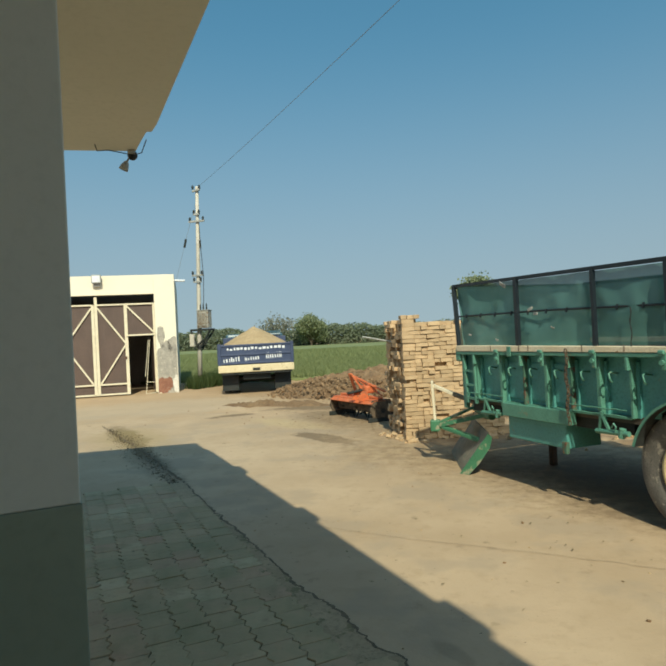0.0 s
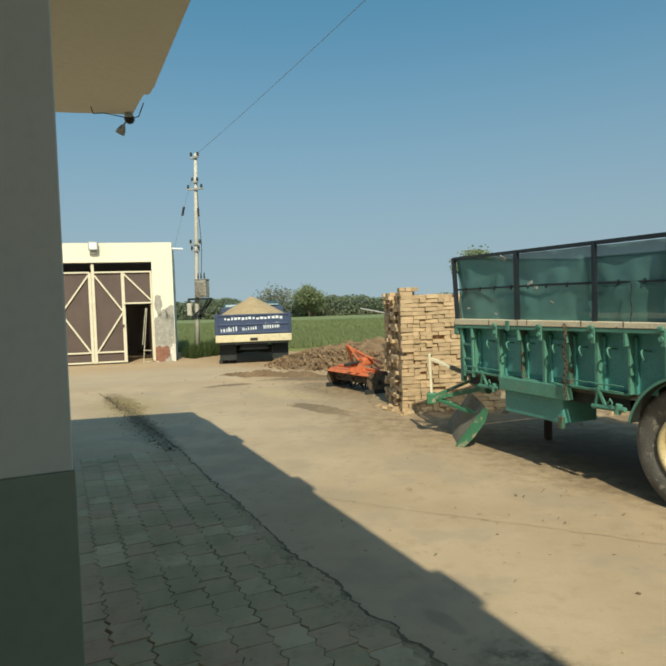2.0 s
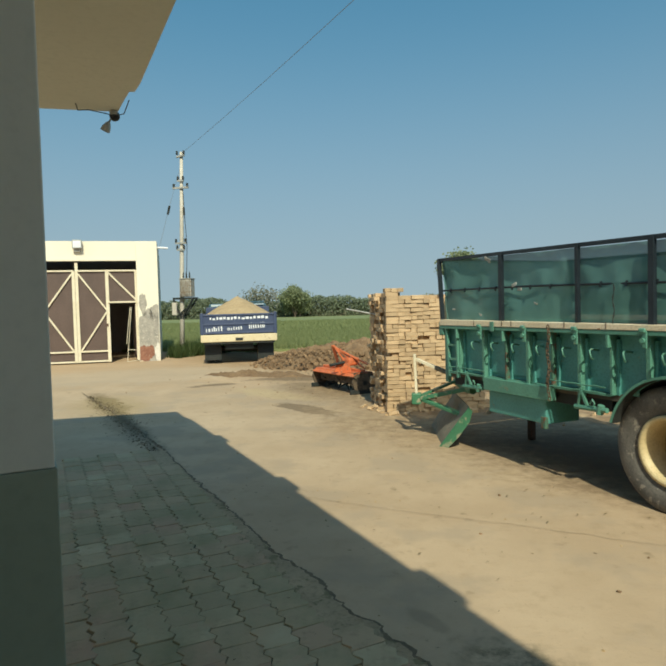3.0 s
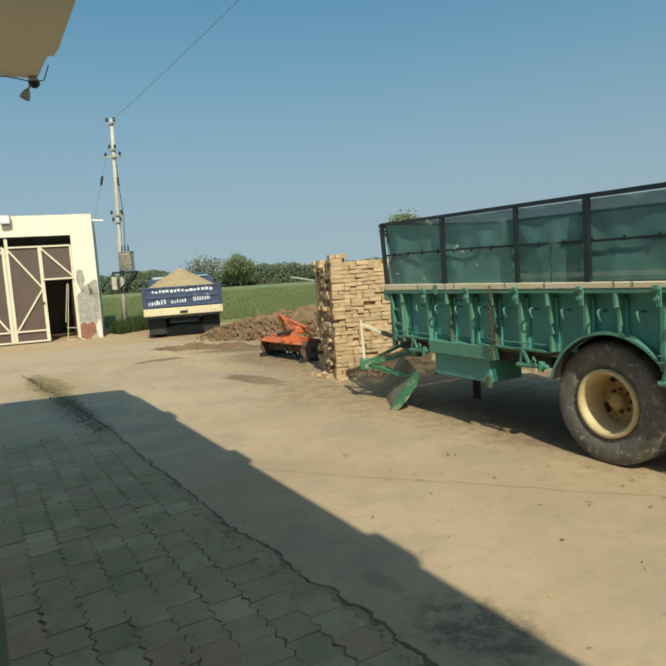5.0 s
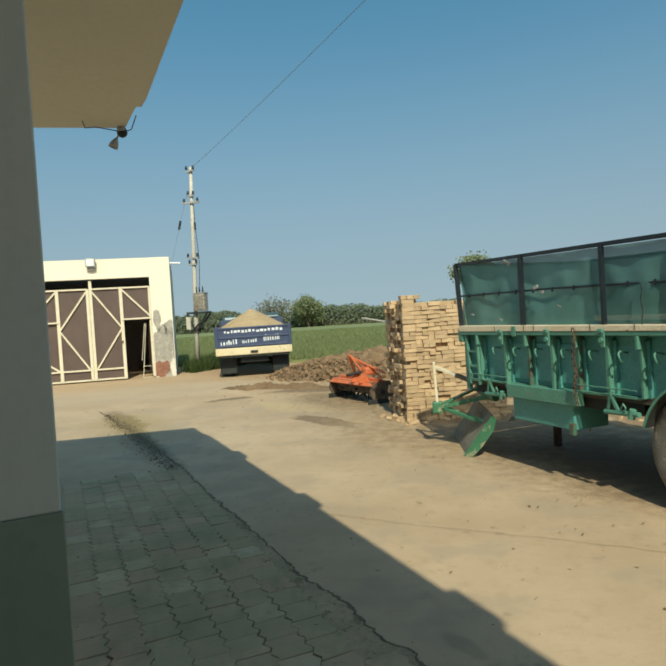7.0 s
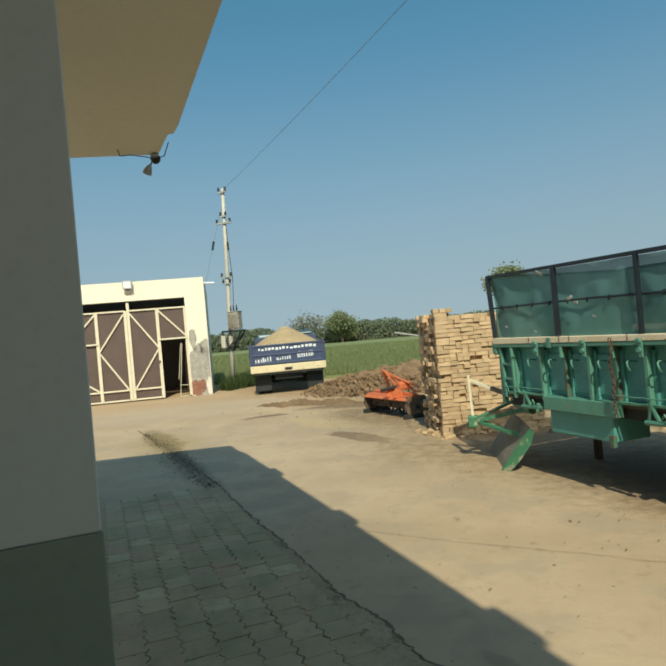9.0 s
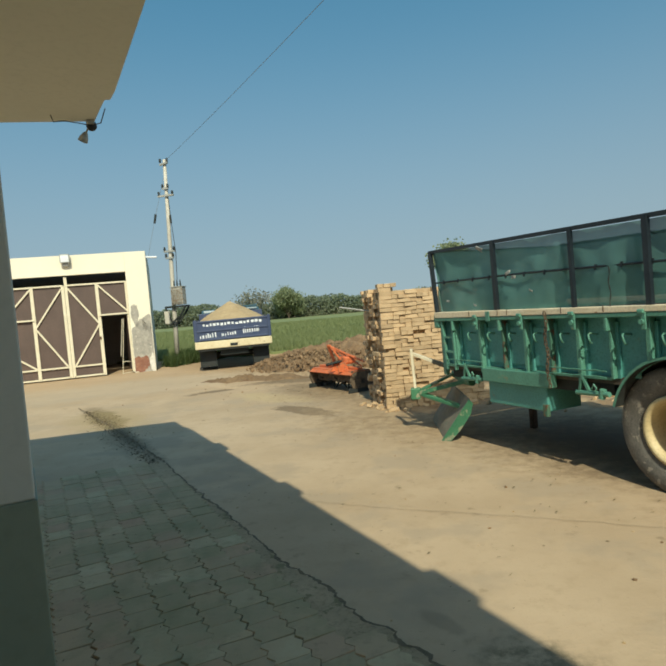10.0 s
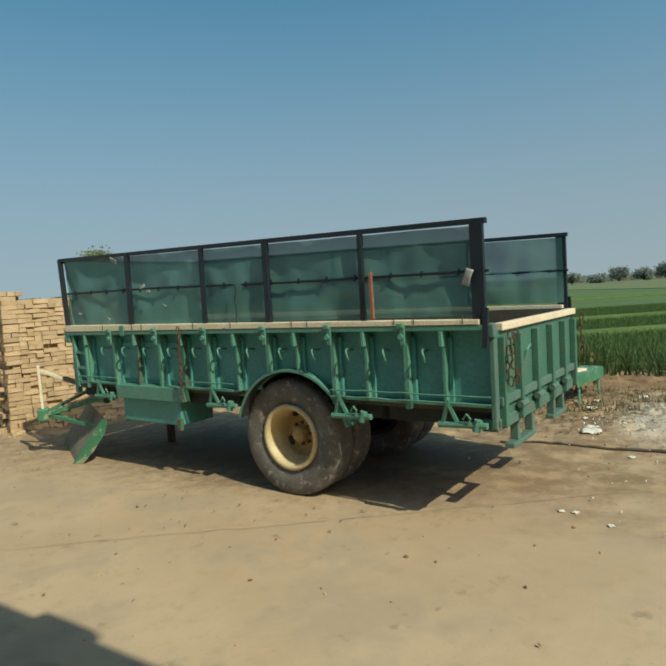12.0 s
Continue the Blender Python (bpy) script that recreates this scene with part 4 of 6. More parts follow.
        # raised panels between the ribs of the front half
        for u0, u1 in ((0.86, 1.12), (1.21, 1.44), (1.53, 1.77)):
            obox("panel", u0, u1, -0.045, -0.033, 0.90, 1.26, M_TEAL, sw, 0.004)
        # rope hooks
        for u in (0.647, 0.975, 1.296, 1.639, 1.965, 2.275, 2.608, 2.949, 3.272, 3.583, 3.892, 4.197):
            bm = tube(bmesh.new(), [(u, out(-0.045), 1.20), (u, out(0.035), 1.214), (u + 0.010, out(0.064), 1.202), (u + 0.022, out(0.068), 1.168), (u + 0.020, out(0.050), 1.135), (u + 0.010, out(0.028), 1.132)], 0.008, 6)
            part("rope_hook", bm, M_GREEN, sw, "", True)
        # two thin rods along the lower edge, a little bent
        for u0, u1 in ((0.2, 0.84), (1.80, 2.42), (3.42, L)):
            for zr in (0.912, 0.862):
                pts = [(u0 + (u1 - u0) * k / 12, out(0.040), zr + 0.007 * noise.noise(Vector((u0 * 3 + k * 0.7, y, zr * 9)))) for k in range(13)]
                part("side_rod", tube(bmesh.new(), pts, 0.0065, 6), M_GREEN, sw)
        # drop latches under the rail
        for u in (0.62, 2.25, 3.58, 4.45):
            la = part("latch_bar", tube(bmesh.new(), [(u - 0.16, out(0.03), 0.715), (u + 0.18, out(0.03), 0.725)], 0.022, 8), M_GREEN, sw)
            part("latch_end", tube(bmesh.new(), [(u + 0.10, out(0.03), 0.685), (u + 0.12, out(0.03), 0.76)], 0.028, 8), M_GREEN, la)
            for d, e in ((-0.13, -0.08), (-0.02, -0.09)):
                part("latch_link", bar(bmesh.new(), (u + d, out(0.03), 0.72), (u + e, out(0.04), 0.88), 0.022), M_GREEN, la)
            part("latch_hook", tube(bmesh.new(), [(u + 0.02, out(0.05), 0.76), (u + 0.05, out(0.055), 0.80), (u + 0.075, out(0.055), 0.77), (u + 0.06, out(0.055), 0.74)], 0.007, 5), M_GREEN, la)
        # mudguard and wheels
        bm = bmesh.new()
        n = 18
        for k in range(n + 1):
            a = math.pi * (0.09 + 0.82 * k / n)
            for rr in (0.555, 0.575):
                for dy in (out(0.03), out(-0.662)):
                    bm.verts.new((ac + rr * math.cos(a) * 1.0, dy, 0.475 + rr * math.sin(a)))
        bm.verts.ensure_lookup_table()
        for k in range(n):
            i, j = 4 * k, 4 * (k + 1)
            for a, b in ((0, 1), (1, 3), (3, 2), (2, 0)):
                bm.faces.new([bm.verts[q] for q in (i + a, i + b, j + b, j + a)])
        bm.faces.new([bm.verts[q] for q in (0, 1, 3, 2)]), bm.faces.new([bm.verts[4 * n + q] for q in (0, 2, 3, 1)])
        bmesh.ops.recalc_face_normals(bm, faces=bm.faces[:])
        mg = part("mudguard", bm, M_GREEN, T)
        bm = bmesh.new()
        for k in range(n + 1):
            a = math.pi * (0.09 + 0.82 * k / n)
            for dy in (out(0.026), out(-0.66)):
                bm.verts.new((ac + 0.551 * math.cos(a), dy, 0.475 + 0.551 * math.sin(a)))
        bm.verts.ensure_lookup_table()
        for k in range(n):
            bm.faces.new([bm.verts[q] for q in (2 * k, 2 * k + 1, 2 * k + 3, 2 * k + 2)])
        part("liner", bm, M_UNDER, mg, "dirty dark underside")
        wheel(T, "wheel", 2.905, y + s * 0.185, 0.485, 0.25, -s, M_RIM)
        wheel(T, "wheel", 2.905, y + s * 0.460, 0.485, 0.25, s, M_UNDER)
        # board on the side wall, with small clamps
        bm = bmesh.new()
        a, b = sorted((out(0.060), out(-0.055)))
        box(bm, uf(1.4), L - 0.05, a, b, 1.378, 1.45, 0.004)
        for v in bm.verts:
            if v.co.z > 1.41:
                v.co.z += zp(v.co.x) - 1.44
        board = part("side_board", bm, M_CREAM, T, "weathered cream wooden board")
        for u in (0.7, 1.16, 1.3, 2.0, 2.45, 3.1, 3.25, 4.0, 4.15, 4.5):
            part("nail_strap", boxed(u, u + 0.005, min(out(0.0605), out(0.064)), max(out(0.0605), out(0.064)), 1.385, 1.44), M_RUST, board)
        # net frame
        posts = (0.0, 1.10, 2.11, 2.84, 3.73, 4.60)
        nf = part("net_frame", bar(bmesh.new(), (uf(2.15) - 0.02, out(0.0), zt(0) - 0.018), (L, out(0.0), zt(L) - 0.009), 0.038, 0.034), M_BLACKSTEEL, T, "black angle-iron net frame")
        for k, u in enumerate(posts):
            wdt = (0.042, 0.046, 0.030, 0.048, 0.032, 0.085)[k]
            ub, ut = (uf(1.4), uf(2.15)) if k == 0 else (u, u)
            part("post", bar(bmesh.new(), (ub, out(0.012), 1.36), (ut, out(0.012), zt(u) - 0.012), wdt, 0.035), M_BLACKSTEEL, nf)
        part("post_foot", bar(bmesh.new(), (L - 0.012, out(0.066), 1.23), (L - 0.012, out(0.030), 1.48), 0.034, 0.02), M_BLACKSTEEL, nf)
        part("mid_rail", tube(bmesh.new(), [(uf(1.77), out(-0.012), 1.775), (1.5, out(-0.012), 1.765), (3.0, out(-0.012), 1.73), (L, out(-0.012), 1.715)], 0.010, 6), M_BLACKSTEEL, nf)
        for k in range(17):
            u = 0.18 + 0.268 * k + 0.05 * noise.noise(Vector((k * 3.1, y, 0)))
            z = 1.775 - 0.0135 * u
            part("wire_tie", bar(bmesh.new(), (u, out(-0.004), z - 0.02), (u + 0.012, out(-0.004), z + 0.022), 0.014), M_BLACKSTEEL, nf)
        # net, slack and folded
        nu, nz = 120, 18
        vs, fs = [], []
        for j in range(nz + 1):
            for i in range(nu + 1):
                u = uf(1.8) + (L - 0.04 - uf(1.8)) * i / nu
                z = 1.43 + (zt(u) - 0.035 - 1.43) * j / nz
                d = 0.035 * noise.noise(Vector((u * 2.3, z * 2.5, y))) + 0.016 * noise.noise(Vector((u * 7, z * 5, y + 4)))
                vs.append((u, out(-0.028 + d), z))
        for j in range(nz):
            for i in range(nu):
                q = j * (nu + 1) + i
                fs.append((q, q + 1, q + nu + 2, q + nu + 1))
        net = pydata("net", vs, fs, M_NET, T)
        for f in net.data.polygons:
            f.use_smooth = True
        tagged(net, "slack dark green shade net")
    # front wall and its net
    fw = part("front_wall", boxed(0.085, 0.10, 0.0, W, Z0, 1.37), M_TEAL, T, "teal green front wall")
    for y in (0.04, 0.5, 0.98, 1.45, W - 0.04):
        part("rib", boxed(0.03, 0.085, y - 0.025, y + 0.025, 0.72, 1.36, 0.005), M_GREEN, fw)
    part("top_rail", boxed(0.02, 0.10, 0, W, 1.34, 1.40, 0.005), M_GREEN, fw)
    fn = part("front_net_frame", bar(bmesh.new(), (-0.02, 0, 2.115), (-0.02, W, 2.115), 0.034), M_BLACKSTEEL, T)
    nu, nz = 40, 16
    vs = [(uf(1.4 + 0.72 * j / nz) + 0.03 + 0.02 * noise.noise(Vector((i * 0.3, j * 0.3, 3))), 0.02 + (W - 0.04) * i / nu, 1.4 + 0.72 * j / nz) for j in range(nz + 1) for i in range(nu + 1)]
    tagged(pydata("front_net", vs, [(j * (nu + 1) + i, j * (nu + 1) + i + 1, (j + 1) * (nu + 1) + i + 1, (j + 1) * (nu + 1) + i) for j in range(nz) for i in range(nu)], M_NET, T), "slack dark green shade net")
    # front corner frame, like a ladder
    lad = part("ladder", bar(bmesh.new(), (0.20, -0.03, 0.80), (0.14, -0.03, 1.36), 0.03), M_GREEN, T, "short green corner ladder")
    part("stile", bar(bmesh.new(), (0.36, -0.03, 0.80), (0.34, -0.03, 1.36), 0.03), M_GREEN, lad)
    for z in (0.85, 1.0, 1.16):
        part("rung", bar(bmesh.new(), (0.19, -0.03, z), (0.36, -0.03, z), 0.024), M_GREEN, lad)
    part("corner_bracket", boxed(0.0, 0.10, -0.05, 0.04, 1.26, 1.42, 0.02), M_GREEN, T)
    # tool box with its step
    tb = part("tool_box", boxed(0.86, 1.70, 0.0, 0.40, 0.490, 0.715, 0.012), M_TEAL, T, "green steel tool box under the bed")
    part("step_lip", boxed(0.84, 1.80, -0.055, 0.03, 0.72, 0.85, 0.006), M_GREEN, tb)
    part("lock", boxed(1.66, 1.72, -0.03, 0.01, 0.45, 0.56, 0.008), M_RUSTGREEN, tb)
    part("jack_leg", boxed(0.34, 0.41, 0.93, 1.0, 0.0, 0.70, 0.008), M_RUST, T, "rusty prop leg")
    part("axle", tube(bmesh.new(), [(2.905, 0.3, 0.475), (2.905, W - 0.3, 0.475)], 0.06, 10), M_UNDER, T)
    for y in (0.62, W - 0.62):
        sp = part("leaf_spring", bar(bmesh.new(), (2.5, y, 0.66), (3.5, y, 0.66), 0.07, 0.03), M_UNDER, T)
        part("leaf", bar(bmesh.new(), (2.65, y, 0.60), (3.38, y, 0.60), 0.07, 0.09), M_UNDER, sp)
    # tailgate
    M_GATEGREEN = material("dusty_tailgate_green", (0.050, 0.140, 0.098), (0.068, 0.172, 0.122), 0.6, 0, 50, 3, 0.2, (0.12, 0.12, 0.08), 0.60)
    M_TAIL = material("worn_grey_green_paint", (0.075, 0.15, 0.12), (0.10, 0.18, 0.145), 0.65, 0, 50, 4, 0.2, (0.16, 0.11, 0.07), 0.60)
    part("tag", boxed(0.985, 1.045, -0.075, -0.066, 1.33, 1.43, 0.004), M_GREEN, T, "green metal tag on the board")
    tg = part("tailgate", boxed(L + 0.002, L + 0.016, 0.05, W - 0.03, 0.72, 1.33), M_GATEGREEN, T, "green steel tailgate with cream board")
    part("board", boxed(L - 0.012, L + 0.046, 0.10, W + 0.02, 1.325, 1.375, 0.006), M_CREAM, tg, "weathered cream wooden board")
    for y in (0.09, 0.42, 0.80, 1.18, 1.55, 1.88):
        part("rib", boxed(L + 0.016, L + 0.065, y - 0.026, y + 0.026, 0.70, 1.29, 0.006), M_GATEGREEN, tg)
    part("rail", boxed(L + 0.016, L + 0.05, 0.05, W - 0.03, 0.84, 0.90, 0.006), M_TAIL, tg)
    part("bottom_rail", boxed(L - 0.08, L + 0.03, 0.0, W, 0.68, 0.76, 0.008), M_TAIL, tg)
    for y in (0.42, 0.80, 1.18, 1.55):
        part("hinge", tube(bmesh.new(), [(L + 0.06, y - 0.07, 0.80), (L + 0.06, y + 0.07, 0.80)], 0.024, 8), M_TAIL, tg)
    for y in (0.46, 0.78, 1.35, 1.62):
        part("bumper_leg", boxed(L - 0.05, L + 0.01, y - 0.025, y + 0.025, 0.53, 0.70, 0.006), M_TAIL, tg)
    part("bumper", boxed(L - 0.05, L + 0.02, 0.32, 0.82, 0.50, 0.535, 0.008), M_TAIL, tg)
    part("bumper", boxed(L - 0.05, L + 0.02, 1.28, 1.68, 0.51, 0.545, 0.008), M_TAIL, tg)
    part("tail_hook", tube(bmesh.new(), [(L + 0.02, 0.52, 1.02), (L + 0.06, 0.53, 1.16), (L + 0.07, 0.57, 1.19), (L + 0.06, 0.61, 1.16)], 0.008, 6), M_GREEN, tg)
    part("corner_post", boxed(L - 0.008, L + 0.03, -0.018, 0.045, 0.70, 1.36, 0.008), M_TAIL, T)
    part("corner_clamp", boxed(L - 0.03, L + 0.04, -0.042, 0.01, 1.29, 1.385, 0.012), M_TAIL, T)
    M_CHAIN = material("dark_rusty_chain", (0.06, 0.040, 0.026), (0.115, 0.075, 0.045), 0.9, 0, 60, 8, 0.3)
    # chains at the rear corners
    for y, seed in ((0.09, 1), (0.19, 2), (W + 0.05, 3)):
        ch = part("chain", bmesh.new(), M_CHAIN, T, "rusty hanging chain")
        bm = bmesh.new()
        for k in range(7):
            m = Matrix.Translation((L + 0.085 + 0.01 * math.sin(k + seed), y + 0.015 * math.sin(k * 0.9 + seed), 1.30 - 0.05 * k)) @ pose(0, 0, 0, 0, 0, 90 * (k % 2) + 20)
            ring = [m @ Vector((0.016 * math.cos(a), 0, 0.033 * math.sin(a))) for a in [j * math.tau / 10 for j in range(11)]]
            tube(bm, ring, 0.006, 5)
        bm.to_mesh(ch.data)
        bm.free()
    # chain hanging over the side
    links = [(2.50 + 0.008 * math.sin(k * 1.3), -0.030, 1.74 - 0.035 * k) for k in range(10)]
    part("net_cord", tube(bmesh.new(), links, [0.006 if k % 2 else 0.003 for k in range(10)], 6), M_UNDER, T, "thin dark cord hanging against the net")
    ch = bmesh.new()
    for k in range(21):
        m = Matrix.Translation((1.825 + 0.012 * math.sin(k * 0.7), -0.082, 1.385 - 0.0315 * k)) @ pose(0, 0, 0, 0, 10 * math.sin(k * 1.9), 90 * (k % 2) + 15)
        tube(ch, [m @ Vector((0.013 * math.cos(a), 0, 0.024 * math.sin(a))) for a in [j * math.tau / 8 for j in range(9)]], 0.0055, 5)
    part("side_chain", ch, M_CHAIN, T, "rusty chain hanging down the side rib")
    for u, z, q in ((0.92, 2.06, 0.07), (1.32, 1.785, 0.05), (1.40, 1.74, 0.045), (1.62, 1.60, 0.03), (0.30, 1.56, 0.03), (0.78, 1.50, 0.035)):
        bm = bmesh.new()
        bmesh.ops.create_grid(bm, x_segments=4, y_segments=4, size=q / 2, matrix=Matrix.Translation((u, -0.035, z)) @ pose(0, 0, 0, 90, 30 * math.sin(u * 9), 0) @ Matrix.Diagonal((1.4, 0.6, 1, 1)))
        for v in bm.verts:
            v.co += Vector((0.3, 1, 0.3)) * (0.25 * q * noise.noise(v.co * 30))
        bmesh.ops.solidify(bm, geom=bm.faces[:], thickness=0.003)
        part("torn_scrap", bm, M_GREY, T, "pale torn scrap of net", True)
    # odd things tied to the net
    M_OLDORANGE = material("faded_orange_paint", (0.26, 0.10, 0.055), (0.34, 0.14, 0.08), 0.7, 0, 50, 6, 0.2)
    part("orange_rod", bar(bmesh.new(), (3.83, -0.05, 1.43), (3.825, -0.05, 1.76), 0.020), M_OLDORANGE, T, "faded orange rod tied upright")
    bm = bmesh.new()
    bmesh.ops.create_grid(bm, x_segments=5, y_segments=6, size=0.5, matrix=Matrix.Translation((4.55, -0.07, 1.68)) @ pose(0, 0, 0, 90, 20, 0) @ Matrix.Diagonal((0.05, 0.11, 1, 1)))
    for v in bm.verts:
        v.co.y += 0.02 * noise.noise(v.co * 14)
    bmesh.ops.solidify(bm, geom=bm.faces[:], thickness=0.004)
    part("rag", bm, M_GREY, T, "white knotted rag", True)
    return T


farm_trailer()


# ---- brick stack ----
def brick_mesh(name, l, w, h, bevel, seed):
    bm = boxed(-l / 2, l / 2, -w / 2, w / 2, -h / 2, h / 2)
    bmesh.ops.bevel(bm, geom=bm.edges[:], offset=bevel, segments=1, affect="EDGES")
    for v in bm.verts:
        v.co += Vector((noise.noise(v.co * 30 + Vector((seed, 0, 0))), noise.noise(v.co * 30 + Vector((0, seed, 0))), noise.noise(v.co * 30 + Vector((0, 0, seed))))) * 0.004
    me = bpy.data.meshes.new(name)
    bm.to_mesh(me)
    bm.free()
    me.materials.append(M_BRICK)
    return me


def brick_stack():
    s = thing("brick_stack", pose(-0.90, 9.22, 0, 0, 0, 18), "dry stack of loose yellow clay bricks with ragged edges", "brick stack")
    rnd = random.Random(7)
    kinds = [brick_mesh("brick", 0.189, 0.092, 0.0588, 0.0035, k) for k in range(4)]
    part("core", boxed(0.05, 1.42, 0.045, 1.10, 0, 1.70), M_BRICK, s)
    row_h = 0.0608
    top = lambda x: 31 if x < 0.26 else (28.6 if x < 0.62 else (28 if x < 0.93 else (30 if x < 1.24 else 28)))
    places = []
    for r in range(31):
        z = row_h * (r + 0.5)
        lean = 0.012 * noise.noise(Vector((0, 0, r * 0.21))) - 0.0016 * r
        x = -0.02 + 0.02 * rnd.random()
        while x < 1.5:
            head = rnd.random() < (0.35 if r % 3 else 0.75)
            l = 0.094 if head else 0.191
            if r < top(x + l / 2) and not (rnd.random() < 0.007 and r < 29):
                d = (0.095 if head else 0.047) + rnd.gauss(0, 0.011)
                places.append((x + l / 2, d, z + rnd.gauss(0, 0.002) + 0.012 * noise.noise(Vector((x * 2.2, 0, r * 0.17))), (90 if head else 0) + rnd.gauss(0, 2.6), rnd.gauss(0, 1.0), lean))
            x += l + 0.003 * rnd.random()
        y = 0.20 + 0.02 * rnd.random()
        while y < 1.16:
            head = rnd.random() < 0.55
            l = 0.094 if head else 0.191
            if r < 30:
                d = (0.095 if head else 0.047) + rnd.gauss(-0.008, 0.040)
                places.append((d, y + l / 2, z, (0 if head else 90) + rnd.gauss(0, 8), rnd.gauss(0, 1.6), lean))
            y += l + 0.004 + 0.012 * rnd.random()
    for x in (0.35, 0.55, 0.75, 1.05, 1.3):      # loose bricks lying on top
        for y in (0.3, 0.45, 0.62, 0.78):
            places.append((x, y, 1.732 + 0.02 * rnd.random(), rnd.gauss(0, 8), 0, 0))
    places.sort(key=lambda p: p[1] * 0.9 - p[2] * 0.05)
    rest = bmesh.new()
    for k, (x, y, z, a, b, lean) in enumerate(places):
        m = pose(x, y + lean, z, b, 0, a)
        if k < 300:
            o = new("brick", kinds[k % 4])
            o.parent = s
            o.matrix_local = m
        else:
            n0 = len(rest.verts)
            rest.from_mesh(kinds[k % 4])
            rest.verts.ensure_lookup_table()
            bmesh.ops.transform(rest, matrix=m, verts=rest.verts[n0:])
    tagged(part("bricks_behind", rest, M_BRICK, s), kind="stuff")
    # broken bits and dust at the foot
    bm = bmesh.new()
    for k in range(26):
        x, y = rnd.uniform(-0.35, 1.3), rnd.uniform(-0.3, -0.03)
        if k % 3 == 0:
            x, y = rnd.uniform(-0.3, -0.05), rnd.uniform(-0.1, 0.8)
        q = rnd.uniform(0.015, 0.045)
        box(bm, -q * 1.5, q * 1.5, -q, q, 0, q * 1.2, 0.0, pose(x, y, 0.0, rnd.gauss(0, 15), rnd.gauss(0, 15), rnd.uniform(0, 180)))
    tagged(part("brick_rubble", bm, M_BRICK, m=pose(-0.90, 9.22, 0.0, 0, 0, 18)), "broken brick bits and dust at the foot of the stack", "rubble", kind="stuff")


brick_stack()


# ---- earth mound ----
def mound(name, cx, cy, rx, ry, h, turn, mat, seed, label, n=70, rough=0.5):
    vs, fs = [], []
    c, s_ = math.cos(radians(turn)), math.sin(radians(turn))
    for j in range(n + 1):
        for i in range(n + 1):
            a, b = 2 * i / n - 1, 2 * j / n - 1
            d = max(0.0, 1 - (a * a + b * b))
            p = Vector((a * rx * 1.4, b * ry * 1.4, seed))
            z = h * d ** 0.8 * (1 + rough * noise.noise(p * 1.1) + 0.5 * rough * noise.noise(p * 3.3)) + (0.10 * noise.noise(p * 6) * d if d > 0 else 0) - 0.03
            x, y = a * rx, b * ry
            vs.append((cx + x * c - y * s_, cy + x * s_ + y * c, z))
    for j in range(n):
        for i in range(n):
            q = j * (n + 1) + i
            fs.append((q, q + 1, q + n + 2, q + n + 1))
    return tagged(pydata(name, vs, fs, mat), label, "earth", kind="stuff")


mound("soil_mound", -2.6, 17.6, 3.0, 2.2, 0.62, -12, M_SOIL, 3, "heaped dug earth with clods and straw behind the tiller")
mound("soil_mound", 0.6, 15.6, 2.4, 1.8, 0.36, -20, M_SOIL, 5, "heaped dug earth with clods and straw behind the stack")
mound("soil_bank", -4.6, 14.4, 1.7, 0.30, 0.14, -10, M_SOIL, 8, "low ridge of dark scraped earth on the yard", 40)
mound("soil_bank", 7.4, 7.4, 3.2, 0.8, 0.12, -40, M_SOIL, 9, "low rough earth bank along the wheat field", 50)


def clods(name, pts, lo, hi, mat, seed, label, category):
    """Loose angular lumps lying on the ground, far too many to count."""
    r = random.Random(seed)
    bm = bmesh.new()
    for x, y, z in pts:
        q = r.uniform(lo, hi)
        res = bmesh.ops.create_icosphere(bm, subdivisions=1, radius=q, matrix=pose(x, y, z + q * 0.25, r.uniform(0, 90), r.uniform(0, 90), r.uniform(0, 360)) @ Matrix.Diagonal((1.3, 0.9, 0.7, 1)))
        for v in res["verts"]:
            v.co += Vector((r.gauss(0, 1), r.gauss(0, 1), r.gauss(0, 1))) * q * 0.14
    return tagged(part(name, bm, mat), label, category, kind="stuff")


rr = random.Random(12)
cl = []
for k in range(1500):
    a, d = rr.uniform(0, math.tau), rr.random() ** 0.5
    x, y = -2.6 + 3.1 * d * math.cos(a), 17.5 + 2.3 * d * math.sin(a)
    cl.append((x, y, max(0, 0.55 * (1 - d * d) ** 0.8 - 0.02)))
clods("soil_clods", cl, 0.015, 0.06, M_SOIL, 13, "loose brown clods strewn over the earth mound", "clods")
clods("yard_clods", [(rr.gauss(-3.0, 1.6), rr.gauss(13.6, 1.1), 0.0) for k in range(90)], 0.006, 0.018, M_SOIL, 14, "small dark lumps of earth strewn on the yard", "clods")
clods("rough_clods", [(rr.uniform(3.6, 9.0), rr.uniform(2.6, 7.4), 0.02) for k in range(50)], 0.004, 0.012, M_SOIL, 15, "earth lumps on the rough ground beside the trailer", "clods")
clods("lime_bits", [(rr.gauss(6.0, 0.5), rr.gauss(5.15, 0.3), 0.03) for k in range(170)] + [(rr.uniform(3.2, 6.5), rr.uniform(2.4, 5.0), 0.02) for k in range(60)], 0.004, 0.013, M_CHALK, 16, "white lime lumps and litter on the rough ground", "litter")
clods("brick_bits", [(rr.gauss(1.9, 0.7), rr.gauss(9.4, 0.5), 0.0) for k in range(60)], 0.02, 0.07, M_BRICK, 19, "broken pale brick bits behind the trailer", "rubble")
